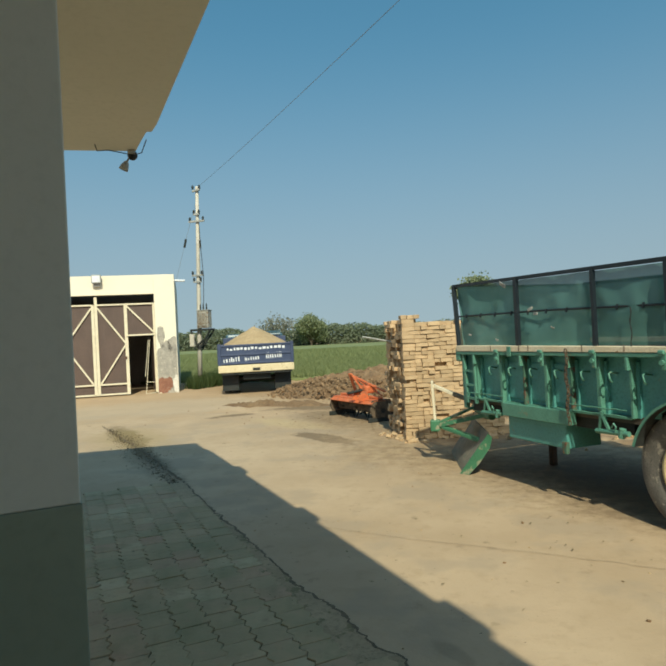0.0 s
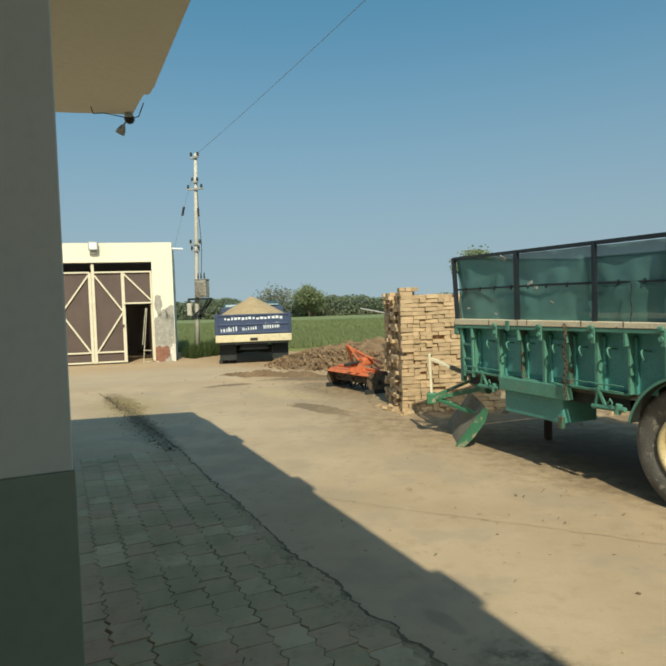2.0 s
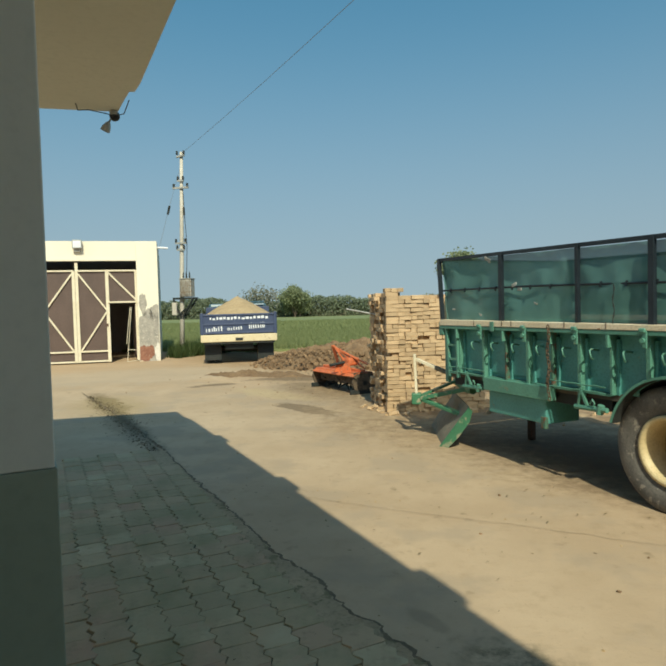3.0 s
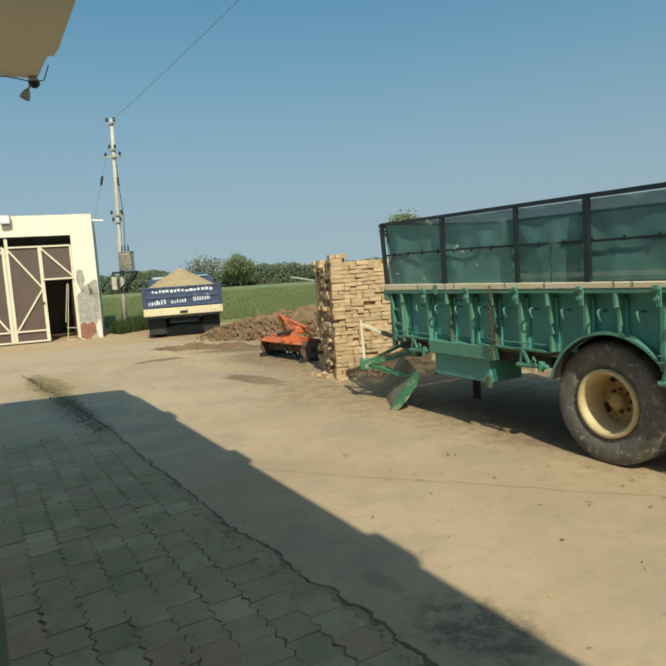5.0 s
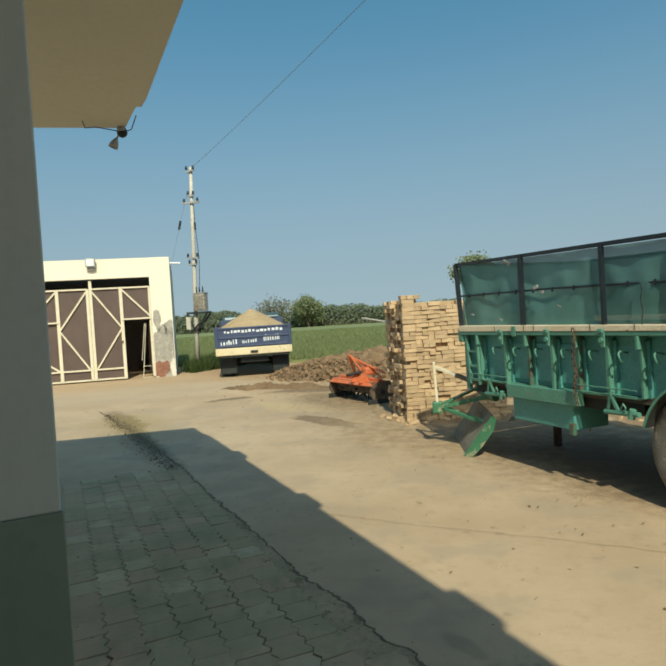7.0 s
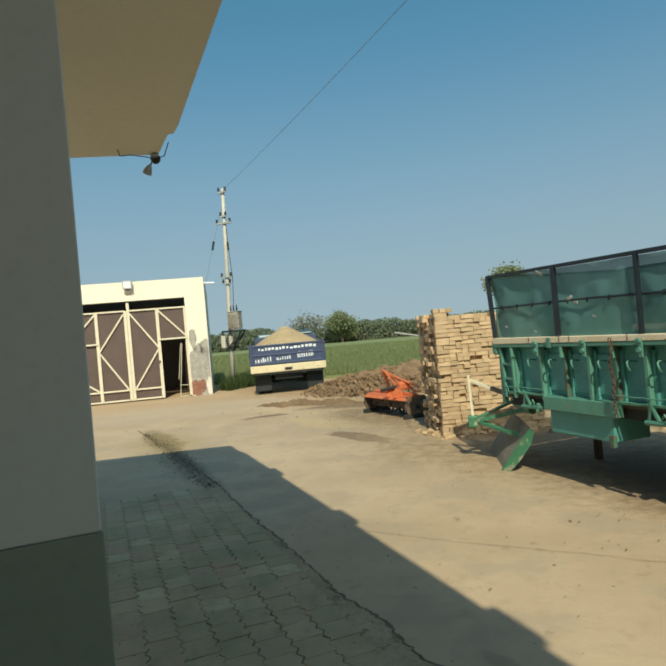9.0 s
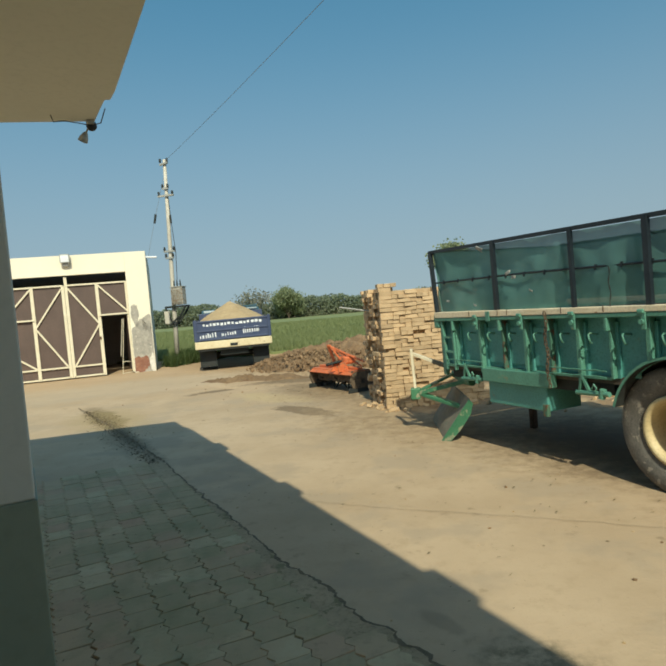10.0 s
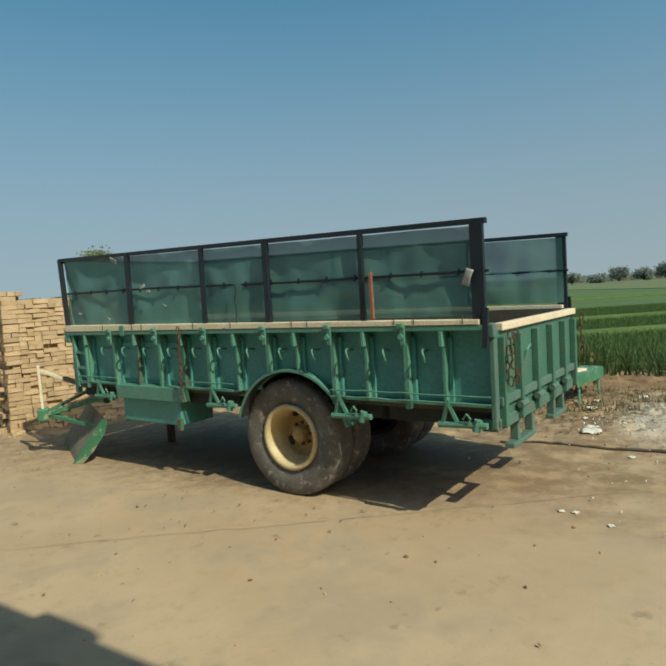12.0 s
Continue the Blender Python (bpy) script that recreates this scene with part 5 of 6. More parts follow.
clods("yard_droppings", [(1.83, 3.34, 0), (1.95, 3.2, 0), (1.2, 4.0, 0), (2.6, 3.1, 0), (0.9, 3.5, 0), (2.2, 2.7, 0), (0.4, 5.2, 0), (-0.6, 6.4, 0), (0.9, 6.0, 0), (3.0, 3.2, 0), (1.5, 2.9, 0), (0.2, 4.3, 0)], 0.007, 0.014, M_SOIL, 20, "flattened brown droppings on the yard", "droppings")
clods("yard_pebbles", [(rr.uniform(-4, 4), rr.uniform(2.8, 9.5), 0.0) for k in range(60)], 0.004, 0.010, M_SAND, 17, "pebbles and droppings scattered on the yard", "pebbles")
clods("crack_debris", [(-4.3 - 1.9 * t + rr.gauss(0, 0.13), 7.85 + 2.4 * t + rr.gauss(0, 0.13), 0.0) for t in [rr.random() for k in range(260)]], 0.003, 0.008, M_SOIL, 18, "dark leaf litter gathered along the paving edge", "litter")


# ---- steel pipe lying through the stack ----
pp = thing("steel_pipe", pose(-1.25, 9.90, 1.511), "thin grey steel pipe sticking out of the brick stack", "pipe")
part("pipe", tube(bmesh.new(), [(-0.364, 0.0, 0.078), (0.18, 0.0, -0.038)], 0.014, 8), M_GREY, pp)


# ---- orange tiller ----
def tiller():
    t = thing("rotary_tiller", pose(-2.02, 11.88, 0, 0, 0, -50) @ Matrix.Diagonal((1.12, 1, 0.9, 1)), "orange tractor rotary tiller with muddy black blades", "tiller")
    L = 0.70
    dk = part("deck", boxed(-L, L, -0.20, 0.16, 0.41, 0.45, 0.012), M_ORANGE, t)
    part("deck_slope", boxed(-L, L, -0.02, 0.0, 0, 0.10, 0.0, pose(0, -0.195, 0.43, 125, 0, 0)), M_ORANGE, dk)
    part("rear_flap", boxed(-L, L, 0.0, 0.015, -0.30, 0.0, 0.0, pose(0, 0.16, 0.43, 20, 0, 0)), M_ORANGE, dk)
    for s in (-1, 1):
        part("side_plate", prism(bmesh.new(), [(-0.22, 0.08), (0.20, 0.06), (0.24, 0.22), (0.16, 0.45), (-0.22, 0.45), (-0.28, 0.25)], 0.03, pose(s * L, 0, 0, 0, 0, 90)), M_MUD, t)
    part("rotor_housing", boxed(-L + 0.03, L - 0.03, -0.13, 0.12, 0.16, 0.405, 0.04), M_MUD, t, "mud-caked dark rotor housing")
    part("rotor", tube(bmesh.new(), [(-L, 0, 0.22), (L, 0, 0.22)], 0.05, 10), M_UNDER, t, "muddy black rotor shaft")
    for k in range(14):
        x = -L + 0.06 + k * (2 * L - 0.12) / 13
        bm = bmesh.new()
        for a in (k * 47, k * 47 + 120, k * 47 + 240):
            m = pose(x, 0, 0.22, a, 0, 0)
            tube(bm, [m @ Vector((0, 0, 0.03)), m @ Vector((0, 0.02, 0.16)), m @ Vector((0.05, 0.07, 0.215))], [0.02, 0.018, 0.01], 5)
        part("blade", bm, M_UNDER, t)
    # top beam and mast
    part("beam", boxed(-0.66, 0.66, -0.06, 0.04, 0.452, 0.50, 0.01), M_ORANGE, t)
    for p, q in (((-0.12, -0.02, 0.50), (-0.02, -0.22, 0.98)), ((0.22, -0.02, 0.50), (0.03, -0.22, 0.98)), ((0.0, -0.22, 0.96), (0.55, 0.18, 0.58)), ((0.05, -0.2, 0.92), (0.42, 0.2, 0.48))):
        part("mast_bar", bar(bmesh.new(), p, q, 0.055, 0.03, 0.004), M_ORANGE, t)
    part("gearbox", boxed(0.05, 0.33, -0.10, 0.16, 0.55, 0.72, 0.04), M_ORANGE, t)
    part("shaft", tube(bmesh.new(), [(0.19, -0.1, 0.62), (0.19, -0.42, 0.58)], 0.03, 8), M_UNDER, t)
    for x in (0.16, 0.40):
        part("hitch_plate", prism(bmesh.new(), [(-0.12, 0.42), (0.12, 0.42), (0.06, 0.62), (-0.03, 0.62)], 0.02, pose(x, -0.2, 0, 0, 0, 90)), M_ORANGE, t)
    part("skid", boxed(-L, -L + 0.03, -0.32, 0.28, 0.0, 0.10, 0.01), M_UNDER, t)
    part("skid", boxed(L - 0.03, L, -0.32, 0.28, 0.0, 0.10, 0.01), M_UNDER, t)


tiller()


# ---- grader blade in front of the trailer ----
def grader_blade():
    g = thing("grader_blade", pose(-0.08, 7.02, 0), "green tractor grader blade with white hitch post, paint worn", "grader blade")
    d, lean = Vector((-0.12, 0.993, 0)), Vector((0.62, -0.36, 0))
    prof = [(0.0, 0.0), (0.06, 0.08), (0.16, 0.18), (0.30, 0.29), (0.42, 0.40), (0.47, 0.48)]
    M_DUSTY = material("dusty_worn_steel", (0.17, 0.15, 0.11), (0.25, 0.21, 0.16), 0.85, 0, 30, 5, 0.4, (0.08, 0.17, 0.10), 0.6)
    bm = bmesh.new()
    for o in (0.0, 0.02):
        for k in range(9):
            for x, z in prof:
                bm.verts.new(d * (1.25 * k / 8) + lean * (x + o) + Vector((0, 0, z)))
    bm.verts.ensure_lookup_table()
    n = len(prof)
    for lay in (0, 1):
        for k in range(8):
            for j in range(n - 1):
                i = lay * 9 * n + k * n + j
                bm.faces.new([bm.verts[q] for q in ((i, i + n, i + n + 1, i + 1) if lay else (i, i + 1, i + n + 1, i + n))])
    for k in range(8):
        for j in (0, n - 1):
            i = k * n + j
            bm.faces.new([bm.verts[q] for q in (i, i + n, i + n + 9 * n, i + 9 * n)])
    for k in (0, 8):
        for j in range(n - 1):
            i = k * n + j
            bm.faces.new([bm.verts[q] for q in (i, i + 1, i + 1 + 9 * n, i + 9 * n)])
    bmesh.ops.recalc_face_normals(bm, faces=bm.faces[:])
    part("mouldboard", bm, M_DUSTY, g, "dusty curved steel mouldboard")
    # cheek plate at the near end
    bm = bmesh.new()
    pts = [(-0.06, -0.0), (0.10, 0.0), (0.28, 0.13), (0.48, 0.32), (0.53, 0.44), (0.47, 0.48), (0.30, 0.33), (0.08, 0.13)]
    a = [bm.verts.new(lean * x + Vector((0, 0, z)) - d * 0.015) for x, z in pts]
    b = [bm.verts.new(lean * x + Vector((0, 0, z)) - d * 0.035) for x, z in pts]
    bm.faces.new(a), bm.faces.new(b[::-1])
    for i in range(len(pts)):
        j = (i + 1) % len(pts)
        bm.faces.new((a[i], a[j], b[j], b[i]))
    bmesh.ops.recalc_face_normals(bm, faces=bm.faces[:])
    part("end_plate", bm, M_BRIGHT, g, "bright green end plate with chipped paint")
    P0 = Vector((-0.31, 0.60, 0.45))            # hitch point under the post
    back = Vector((0.30, 0.28, 0.62))
    fr = part("hitch_frame", bar(bmesh.new(), P0, back, 0.075, 0.05, 0.006), M_BRIGHT, g, "green hitch frame beams")
    part("beam", bar(bmesh.new(), P0 + Vector((0.05, 0.1, 0.03)), back + Vector((-0.1, 0.40, 0.06)), 0.14, 0.03, 0.006), M_BRIGHT, fr)
    part("beam", bar(bmesh.new(), P0 + Vector((0.08, -0.02, 0)), Vector((0.22, 0.16, 0.34)), 0.08, 0.04, 0.006), M_BRIGHT, fr)
    part("cross_tube", tube(bmesh.new(), [back + Vector((-0.12, 0.45, 0.04)), back, back + Vector((0.06, -0.12, 0.0))], 0.05, 10), M_BRIGHT, fr)
    part("shoe", boxed(-0.06, 0.06, -0.06, 0.06, -0.06, 0.08, 0.015, Matrix.Translation(P0)), M_BRIGHT, fr)
    part("post", bar(bmesh.new(), P0 + Vector((0, 0, 0.06)), P0 + Vector((-0.015, 0.0, 0.56)), 0.085, 0.03, 0.004), M_GATEFRAME, g, "white painted hitch post")
    tp = P0 + Vector((0.0, 0, 0.50))
    end = back + Vector((0.05, 0.05, 0.06))
    part("brace", bar(bmesh.new(), tp, tp.lerp(end, 0.36), 0.05, 0.035, 0.004), M_GATEFRAME, g)
    part("brace_lower", bar(bmesh.new(), tp.lerp(end, 0.36), end, 0.06, 0.045, 0.004), M_DUSTY, g, "grey worn lower brace")


grader_blade()


# ---- tipper truck, loaded with earth ----
def tipper_truck():
    T = thing("tipper_truck", pose(-6.18, 17.75, 0, 0, 0, 19.5), "blue tipper truck with a cream tail beam, loaded with earth", "truck")
    W = 1.12
    tg = part("tailgate", boxed(-W, W, -0.05, 0.0, 0.93, 1.52, 0.01), M_BLUE, T, "dark blue tailgate with worn white lettering")
    for z in (0.95, 1.21, 1.49):
        part("rib", boxed(-W, W, -0.075, -0.05, z - 0.025, z + 0.025, 0.006), M_BLUE, tg)
    for x in (-W + 0.03, W - 0.03):
        part("end_post", boxed(x - 0.04, x + 0.04, -0.09, -0.0, 0.9, 1.56, 0.008), M_BLUE, tg)
    # lettering, worn to bars
    rnd = random.Random(3)
    x = -0.86
    while x < 0.86:
        w = rnd.uniform(0.03, 0.10)
        z = 1.375 + rnd.uniform(-0.01, 0.01)
        part("lettering_bar", boxed(x, x + w, -0.055, -0.0505, z - 0.02, z + rnd.uniform(0.03, 0.065)), M_WHITE, tg)
        x += w + rnd.uniform(0.02, 0.05)
    for x0, x1, h in ((-0.92, -0.46, 0.13), (-0.28, 0.16, 0.09), (0.36, 0.84, 0.17)):
        x = x0
        while x < x1:
            w = rnd.uniform(0.02, 0.05)
            part("lettering_bar", boxed(x, x + w, -0.055, -0.0505, 1.04, 1.04 + h * rnd.uniform(0.7, 1.1), 0, pose(0, 0, 0, 0, -3, 0)), M_WHITE, tg)
            x += w + rnd.uniform(0.015, 0.05)
    tb = part("tail_beam", boxed(-W - 0.02, W + 0.02, -0.10, 0.02, 0.68, 0.90, 0.02), M_BAR, T, "chipped cream tail beam")
    part("plate", boxed(-0.11, 0.11, -0.115, -0.10, 0.72, 0.80, 0.004), M_UNDER, tb, "dark plate")
    # solid dark strip put in as the shade below the tail beam
    part("shadow_gap", boxed(-W + 0.06, W - 0.06, -0.06, 0.0, 0.62, 0.69), M_UNDER, tb)
    for s in (-1, 1):
        sw = part("side_wall", boxed(s * W - 0.025, s * W + 0.025, 0.003, 3.6, 0.92, 1.54, 0.008), M_BLUE, T)
        for y in (0.5, 1.1, 1.7, 2.3, 2.9):
            part("rib", boxed(min(s * W, s * (W + 0.06)), max(s * W, s * (W + 0.06)), y - 0.04, y + 0.04, 0.92, 1.52, 0.006), M_BLUE, sw)
        wheel(T, "wheel", s * 0.92, 1.0, 0.43, 0.22, s, M_RIM)
        w = T.children[-1]
        w.matrix_local = pose(s * 0.92, 1.0, 0.42, 0, 0, 90)
        w2 = wheel(T, "wheel", s * 0.67, 1.0, 0.43, 0.22, s, M_RIM)
        w2.matrix_local = pose(s * 0.67, 1.0, 0.42, 0, 0, 90)
        w3 = wheel(T, "wheel", s * 0.92, 4.6, 0.43, 0.22, s, M_RIM)
        w3.matrix_local = pose(s * 0.92, 4.6, 0.42, 0, 0, 90)
        part("mud_flap", boxed(s * 0.8 - 0.25, s * 0.8 + 0.25, 0.30, 0.31, 0.12, 0.66), M_UNDER, T, "black rubber mud flap")
    part("front_board", boxed(-W, W, 3.6, 3.65, 0.92, 1.75, 0.01), M_BLUE, T)
    part("bed", boxed(-W + 0.03, W - 0.03, 0.003, 3.6, 0.86, 0.92), M_UNDER, T)
    part("chassis", boxed(-0.42, 0.42, 0.1, 5.2, 0.45, 0.66), M_UNDER, T)
    part("axle", tube(bmesh.new(), [(-0.9, 1.0, 0.42), (0.9, 1.0, 0.42)], 0.09, 10), M_UNDER, T)
    cab = part("cab", boxed(-1.05, 1.05, 3.95, 5.5, 0.6, 1.88, 0.10), M_CAB, T, "teal blue driver's cab")
    part("rear_window", boxed(-0.7, 0.7, 3.935, 3.95, 1.4, 1.8, 0.0), M_UNDER, cab, "dark rear window")
    part("rack", bar(bmesh.new(), (-0.3, 3.8, 1.92), (0.95, 3.8, 1.92), 0.05), M_CAB, cab)
    # the load
    n = 40
    vs, fs = [], []
    for j in range(n + 1):
        for i in range(n + 1):
            a, b = 2 * i / n - 1, 2 * j / n - 1
            d = max(abs(a), abs(b))
            r = math.hypot(a, b)
            z = 1.47 + 0.62 * max(0, 1 - min(1, r)) ** 0.9 + 0.05 * noise.noise(Vector((a * 4, b * 6, 2))) * (1 - d)
            vs.append((a * (W - 0.03), 1.8 + b * 1.78, z))
    fs = [(j * (n + 1) + i, j * (n + 1) + i + 1, (j + 1) * (n + 1) + i + 1, (j + 1) * (n + 1) + i) for j in range(n) for i in range(n)]
    ld = pydata("load_of_earth", vs, fs, M_SAND)
    ld.matrix_world = T.matrix_world.copy()
    tagged(ld, "heaped sandy earth filling the truck bed", "earth", kind="stuff")


tipper_truck()


# ---- things on the rough ground by the wheat ----
def green_bench():
    b = thing("green_bench", pose(5.95, 6.45, 0, 0, 0, 28), "green painted steel bench on rusty legs at the field edge", "bench")
    part("seat", boxed(-0.15, 0.92, -0.16, 0.16, 0.36, 0.39, 0.006), M_BRIGHT, b)
    part("apron", boxed(-0.15, 0.92, -0.18, -0.165, 0.24, 0.385, 0.004), M_BRIGHT, b)
    for x in (0.0, 0.80):
        part("leg", tube(bmesh.new(), [(x, -0.13, 0.36), (x + 0.03, -0.13, 0.2), (x - 0.02, -0.15, 0.0)], 0.018, 7), M_GREEN, b)
        part("leg", tube(bmesh.new(), [(x, 0.13, 0.36), (x - 0.03, 0.13, 0.18), (x - 0.10, 0.15, 0.0)], 0.018, 7), M_RUST, b)
    pl = thing("loose_board", pose(5.95, 6.45, 0.392, 0, 0, 20), "pale weathered board lying on the bench", "board")
    part("board", boxed(-0.12, 0.42, -0.06, 0.06, 0, 0.03, 0.004), M_CREAM, pl)


green_bench()
# dark band of an overhead cable's shadow, modelled as a thin brown tube
bm = bmesh.new()
hose = []
for k in range(40):
    t = k / 39
    x, y = 4.00 + 1.30 * t, 5.30 - 1.55 * t
    x += 0.03 * math.sin(t * 9)
    hose.append((x, y, relief(x, y) + 0.010))
tube(bm, hose, [0.011 + 0.006 * k / 39 for k in range(40)], 8)
tagged(part("irrigation_hose", bm, material("shadow_line_brown", (0.055, 0.045, 0.034), (0.13, 0.10, 0.07), 0.9, 0, 40, 5, 0.5), smooth=True), "dark tube standing for a cable's shadow across the rough ground", "hose")
def litter(x, y, size, seed, label):
    bm = bmesh.new()
    bmesh.ops.create_grid(bm, x_segments=7, y_segments=7, size=size)
    for v in bm.verts:
        v.co.z += 0.35 * size * (noise.noise(v.co / size * 1.7 + Vector((seed, 0, 0))) + 0.6)
    bmesh.ops.solidify(bm, geom=bm.faces[:], thickness=0.003)
    tagged(part("paper_scrap", bm, M_CHALK, m=pose(x, y, relief(x, y) + 0.005, 0, 0, seed * 50), smooth=True), label, "litter", "paper scraps on the ground")
for k, (x, y, q) in enumerate(((4.98, 5.06, 0.10), (5.12, 5.2, 0.06), (3.14, 3.47, 0.022), (3.20, 3.40, 0.022), (3.22, 3.10, 0.02), (4.6, 4.2, 0.03), (5.9, 6.0, 0.06), (6.3, 6.3, 0.05), (5.5, 5.7, 0.04), (7.0, 6.2, 0.06))):
    litter(x, y, q, k + 1, "crumpled white plastic scrap on the rough ground")
tagged(quads("bank_weeds", [(6.3 + rr.gauss(0, 0.35), 7.4 + rr.gauss(0, 0.3), rr.uniform(0.05, 0.75)) for k in range(500)], [0.07] * 500, M_DRY, up=0.5, seed=8), "dry seeding weeds behind the bench", "weeds", kind="stuff")


def scraps(name, n, cx, cy, sx, sy, lo, hi, mat, seed, label, lift):
    """Flat bits of straw, leaf and husk strewn on the ground."""
    r = np.random.default_rng(seed)
    x, y = r.normal(cx, sx, n), r.normal(cy, sy, n)
    z = np.array([relief(a, b) + lift(a, b) for a, b in zip(x.tolist(), y.tolist())])
    ang, s = r.uniform(0, math.tau, n), r.uniform(lo, hi, n)
    d = np.stack([np.cos(ang), np.sin(ang), r.normal(0, 0.10, n)], 1)
    e = np.stack([-np.sin(ang), np.cos(ang), r.normal(0, 0.10, n)], 1)
    c = np.stack([x, y, z + 0.006], 1)
    d, e = d * s[:, None], e * (s * r.uniform(0.12, 0.5, n))[:, None]
    v = np.stack([c - d, c - e, c + d, c + e], 1).reshape(-1, 3)
    return tagged(pydata(name, v.tolist(), np.arange(4 * n).reshape(-1, 4).tolist(), mat), label, "litter", kind="stuff")


on_mound = lambda x, y: 0.55 * max(0.0, 1 - ((x + 2.6) / 3.1) ** 2 - ((y - 17.5) / 2.3) ** 2) ** 0.8
M_HUSK = leaf_material("brown_leaf_litter", (0.19, 0.12, 0.065), (0.38, 0.28, 0.17))
scraps("mound_straw", 3500, -2.6, 17.2, 1.5, 1.0, 0.02, 0.07, M_HUSK, 41, "dry straw and brown leaves over the earth mound", on_mound)
scraps("field_edge_straw", 2200, 6.9, 6.1, 0.9, 0.8, 0.008, 0.035, M_HUSK, 42, "brown straw and leaf litter on the rough ground", lambda x, y: 0)
scraps("field_edge_chaff", 2500, 6.5, 5.6, 1.1, 0.8, 0.006, 0.022, M_DRY, 43, "pale chaff strewn on the rough ground", lambda x, y: 0)
scraps("stack_litter", 1500, -1.6, 11.1, 1.1, 0.9, 0.008, 0.030, M_HUSK, 44, "brown husks round the tiller and stack", lambda x, y: 0)
M_DARKLITTER = leaf_material("dark_leaf_litter", (0.055, 0.042, 0.022), (0.15, 0.105, 0.055))
lr = np.random.default_rng(60)
lq = lr.uniform(0, 1, 1000)
lp = np.stack([-6.9 + 3.6 * lq, 10.9 - 4.45 * lq], 1) + lr.normal(0, 1, (1000, 1)) * (0.03 + 0.10 * np.sin(lq * math.pi))[:, None] * np.array([[0.81, 0.585]])
ls = lr.uniform(0.006, 0.020, 1000)
lz = np.array([[relief(a, b) + 0.010] for a, b in lp.tolist()])
la = lr.uniform(0, math.tau, 1000)
ld = np.stack([np.cos(la) * ls, np.sin(la) * ls, lr.normal(0, 0.003, 1000)], 1)
le = np.stack([-np.sin(la) * ls * 0.45, np.cos(la) * ls * 0.45, lr.normal(0, 0.003, 1000)], 1)
lc = np.concatenate([lp, lz], 1)
lv = np.stack([lc - ld, lc - le, lc + ld, lc + le], 1).reshape(-1, 3)
tagged(pydata("crack_litter", lv.tolist(), np.arange(4000).reshape(-1, 4).tolist(), M_DARKLITTER), "dark dead leaves gathered along the paving crack", "litter", kind="stuff")
scraps("blade_litter", 900, -0.3, 8.1, 0.75, 0.6, 0.006, 0.022, M_HUSK, 71, "brown husks and dirt before the brick stack", lambda x, y: 0.008)
scraps("shade_litter", 260, 1.5, 6.0, 1.0, 1.2, 0.006, 0.02, M_DRY, 72, "pale straw along the trailer's shade", lambda x, y: 0.008)
scraps("yard_leaves", 40, 1.2, 4.2, 1.7, 1.3, 0.008, 0.022, M_DRY, 73, "few flat brown leaves on the yard concrete", lambda x, y: 0.008)
scraps("paving_leaves", 110, -2.0, 3.9, 0.9, 1.2, 0.006, 0.018, M_DARKLITTER, 74, "dark dead leaf bits on the shaded pavers", lambda x, y: 0.018)
scraps("bench_straw", 1600, 5.7, 6.1, 0.7, 0.5, 0.010, 0.040, M_DRY, 75, "straw and pale chaff round the bench legs", lambda x, y: 0.012)
scraps("trailer_litter", 120, 1.6, 6.2, 1.1, 0.9, 0.005, 0.016, M_HUSK, 45, "straw bits on the ground under the trailer", lambda x, y: 0)


# ---- paving edge and pavers ----
CRACK = [(0.66, 13.7), (0.73, 13.0), (1.02, 9.97), (1.12, 8.6), (1.205, 7.2), (1.215, 6.0), (1.285, 4.55), (1.29, 3.75), (1.375, 3.27), (1.365, 2.85), (1.425, 2.6), (1.45, 2.2), (1.47, 1.0), (1.5, -2)]


def crack_out(y):
    for (x0, y0), (x1, y1) in zip(CRACK, CRACK[1:]):
        if y1 <= y <= y0:
            t = (y - y1) / (y0 - y1)
            return x1 + (x0 - x1) * t + 0.02 * noise.noise(Vector((y * 2.3, 0, 0))) + 0.035 * noise.noise(Vector((y * 7, 5, 0)))
    return CRACK[0][0]


vs, fs = [], []
for k in range(900):
    y = -2 + 15.6 * k / 899
    w = 0.0065 + 0.014 * abs(noise.noise(Vector((y * 2.3, 2, 0)))) + 0.014 * max(0, noise.noise(Vector((y * 13, 7, 0))))
    c = crack_out(y)
    j = 0.020 * noise.noise(Vector((y * 15, 1, 0))) + 0.016 * noise.noise(Vector((y * 41, 3, 0)))
    vs += [(c - w + j, y, 0.009), (c + w + j, y, 0.009)]
    if k:
        fs.append((2 * k - 2, 2 * k - 1, 2 * k + 1, 2 * k))
crack = pydata("paving_crack", vs, fs, M_CRACK)
crack.matrix_world = HOUSE.copy()
tagged(crack, "dark crooked crack between paving and concrete", "crack", kind="structure")
# thin crack across the concrete
vs, fs = [], []
for k in range(160):
    t = k / 159
    x = -1.2 + 5.2 * t
    y = 4.62 - 0.29 * x
    y += 0.05 * noise.noise(Vector((x * 1.3, 3, 0))) + 0.03 * noise.noise(Vector((x * 6, 4, 0)))
    w = 0.002 + 0.003 * abs(noise.noise(Vector((x * 3, 9, 0))))
    vs += [(x, y - w, 0.0085), (x, y + w, 0.0085)]
    if k:
        fs.append((2 * k - 2, 2 * k, 2 * k + 1, 2 * k - 1))
tagged(pydata("concrete_crack", vs, fs, material("fine_crack", (0.30, 0.22, 0.13), (0.36, 0.265, 0.16), 0.95)), "fine crooked crack across the yard concrete", "crack", kind="structure")


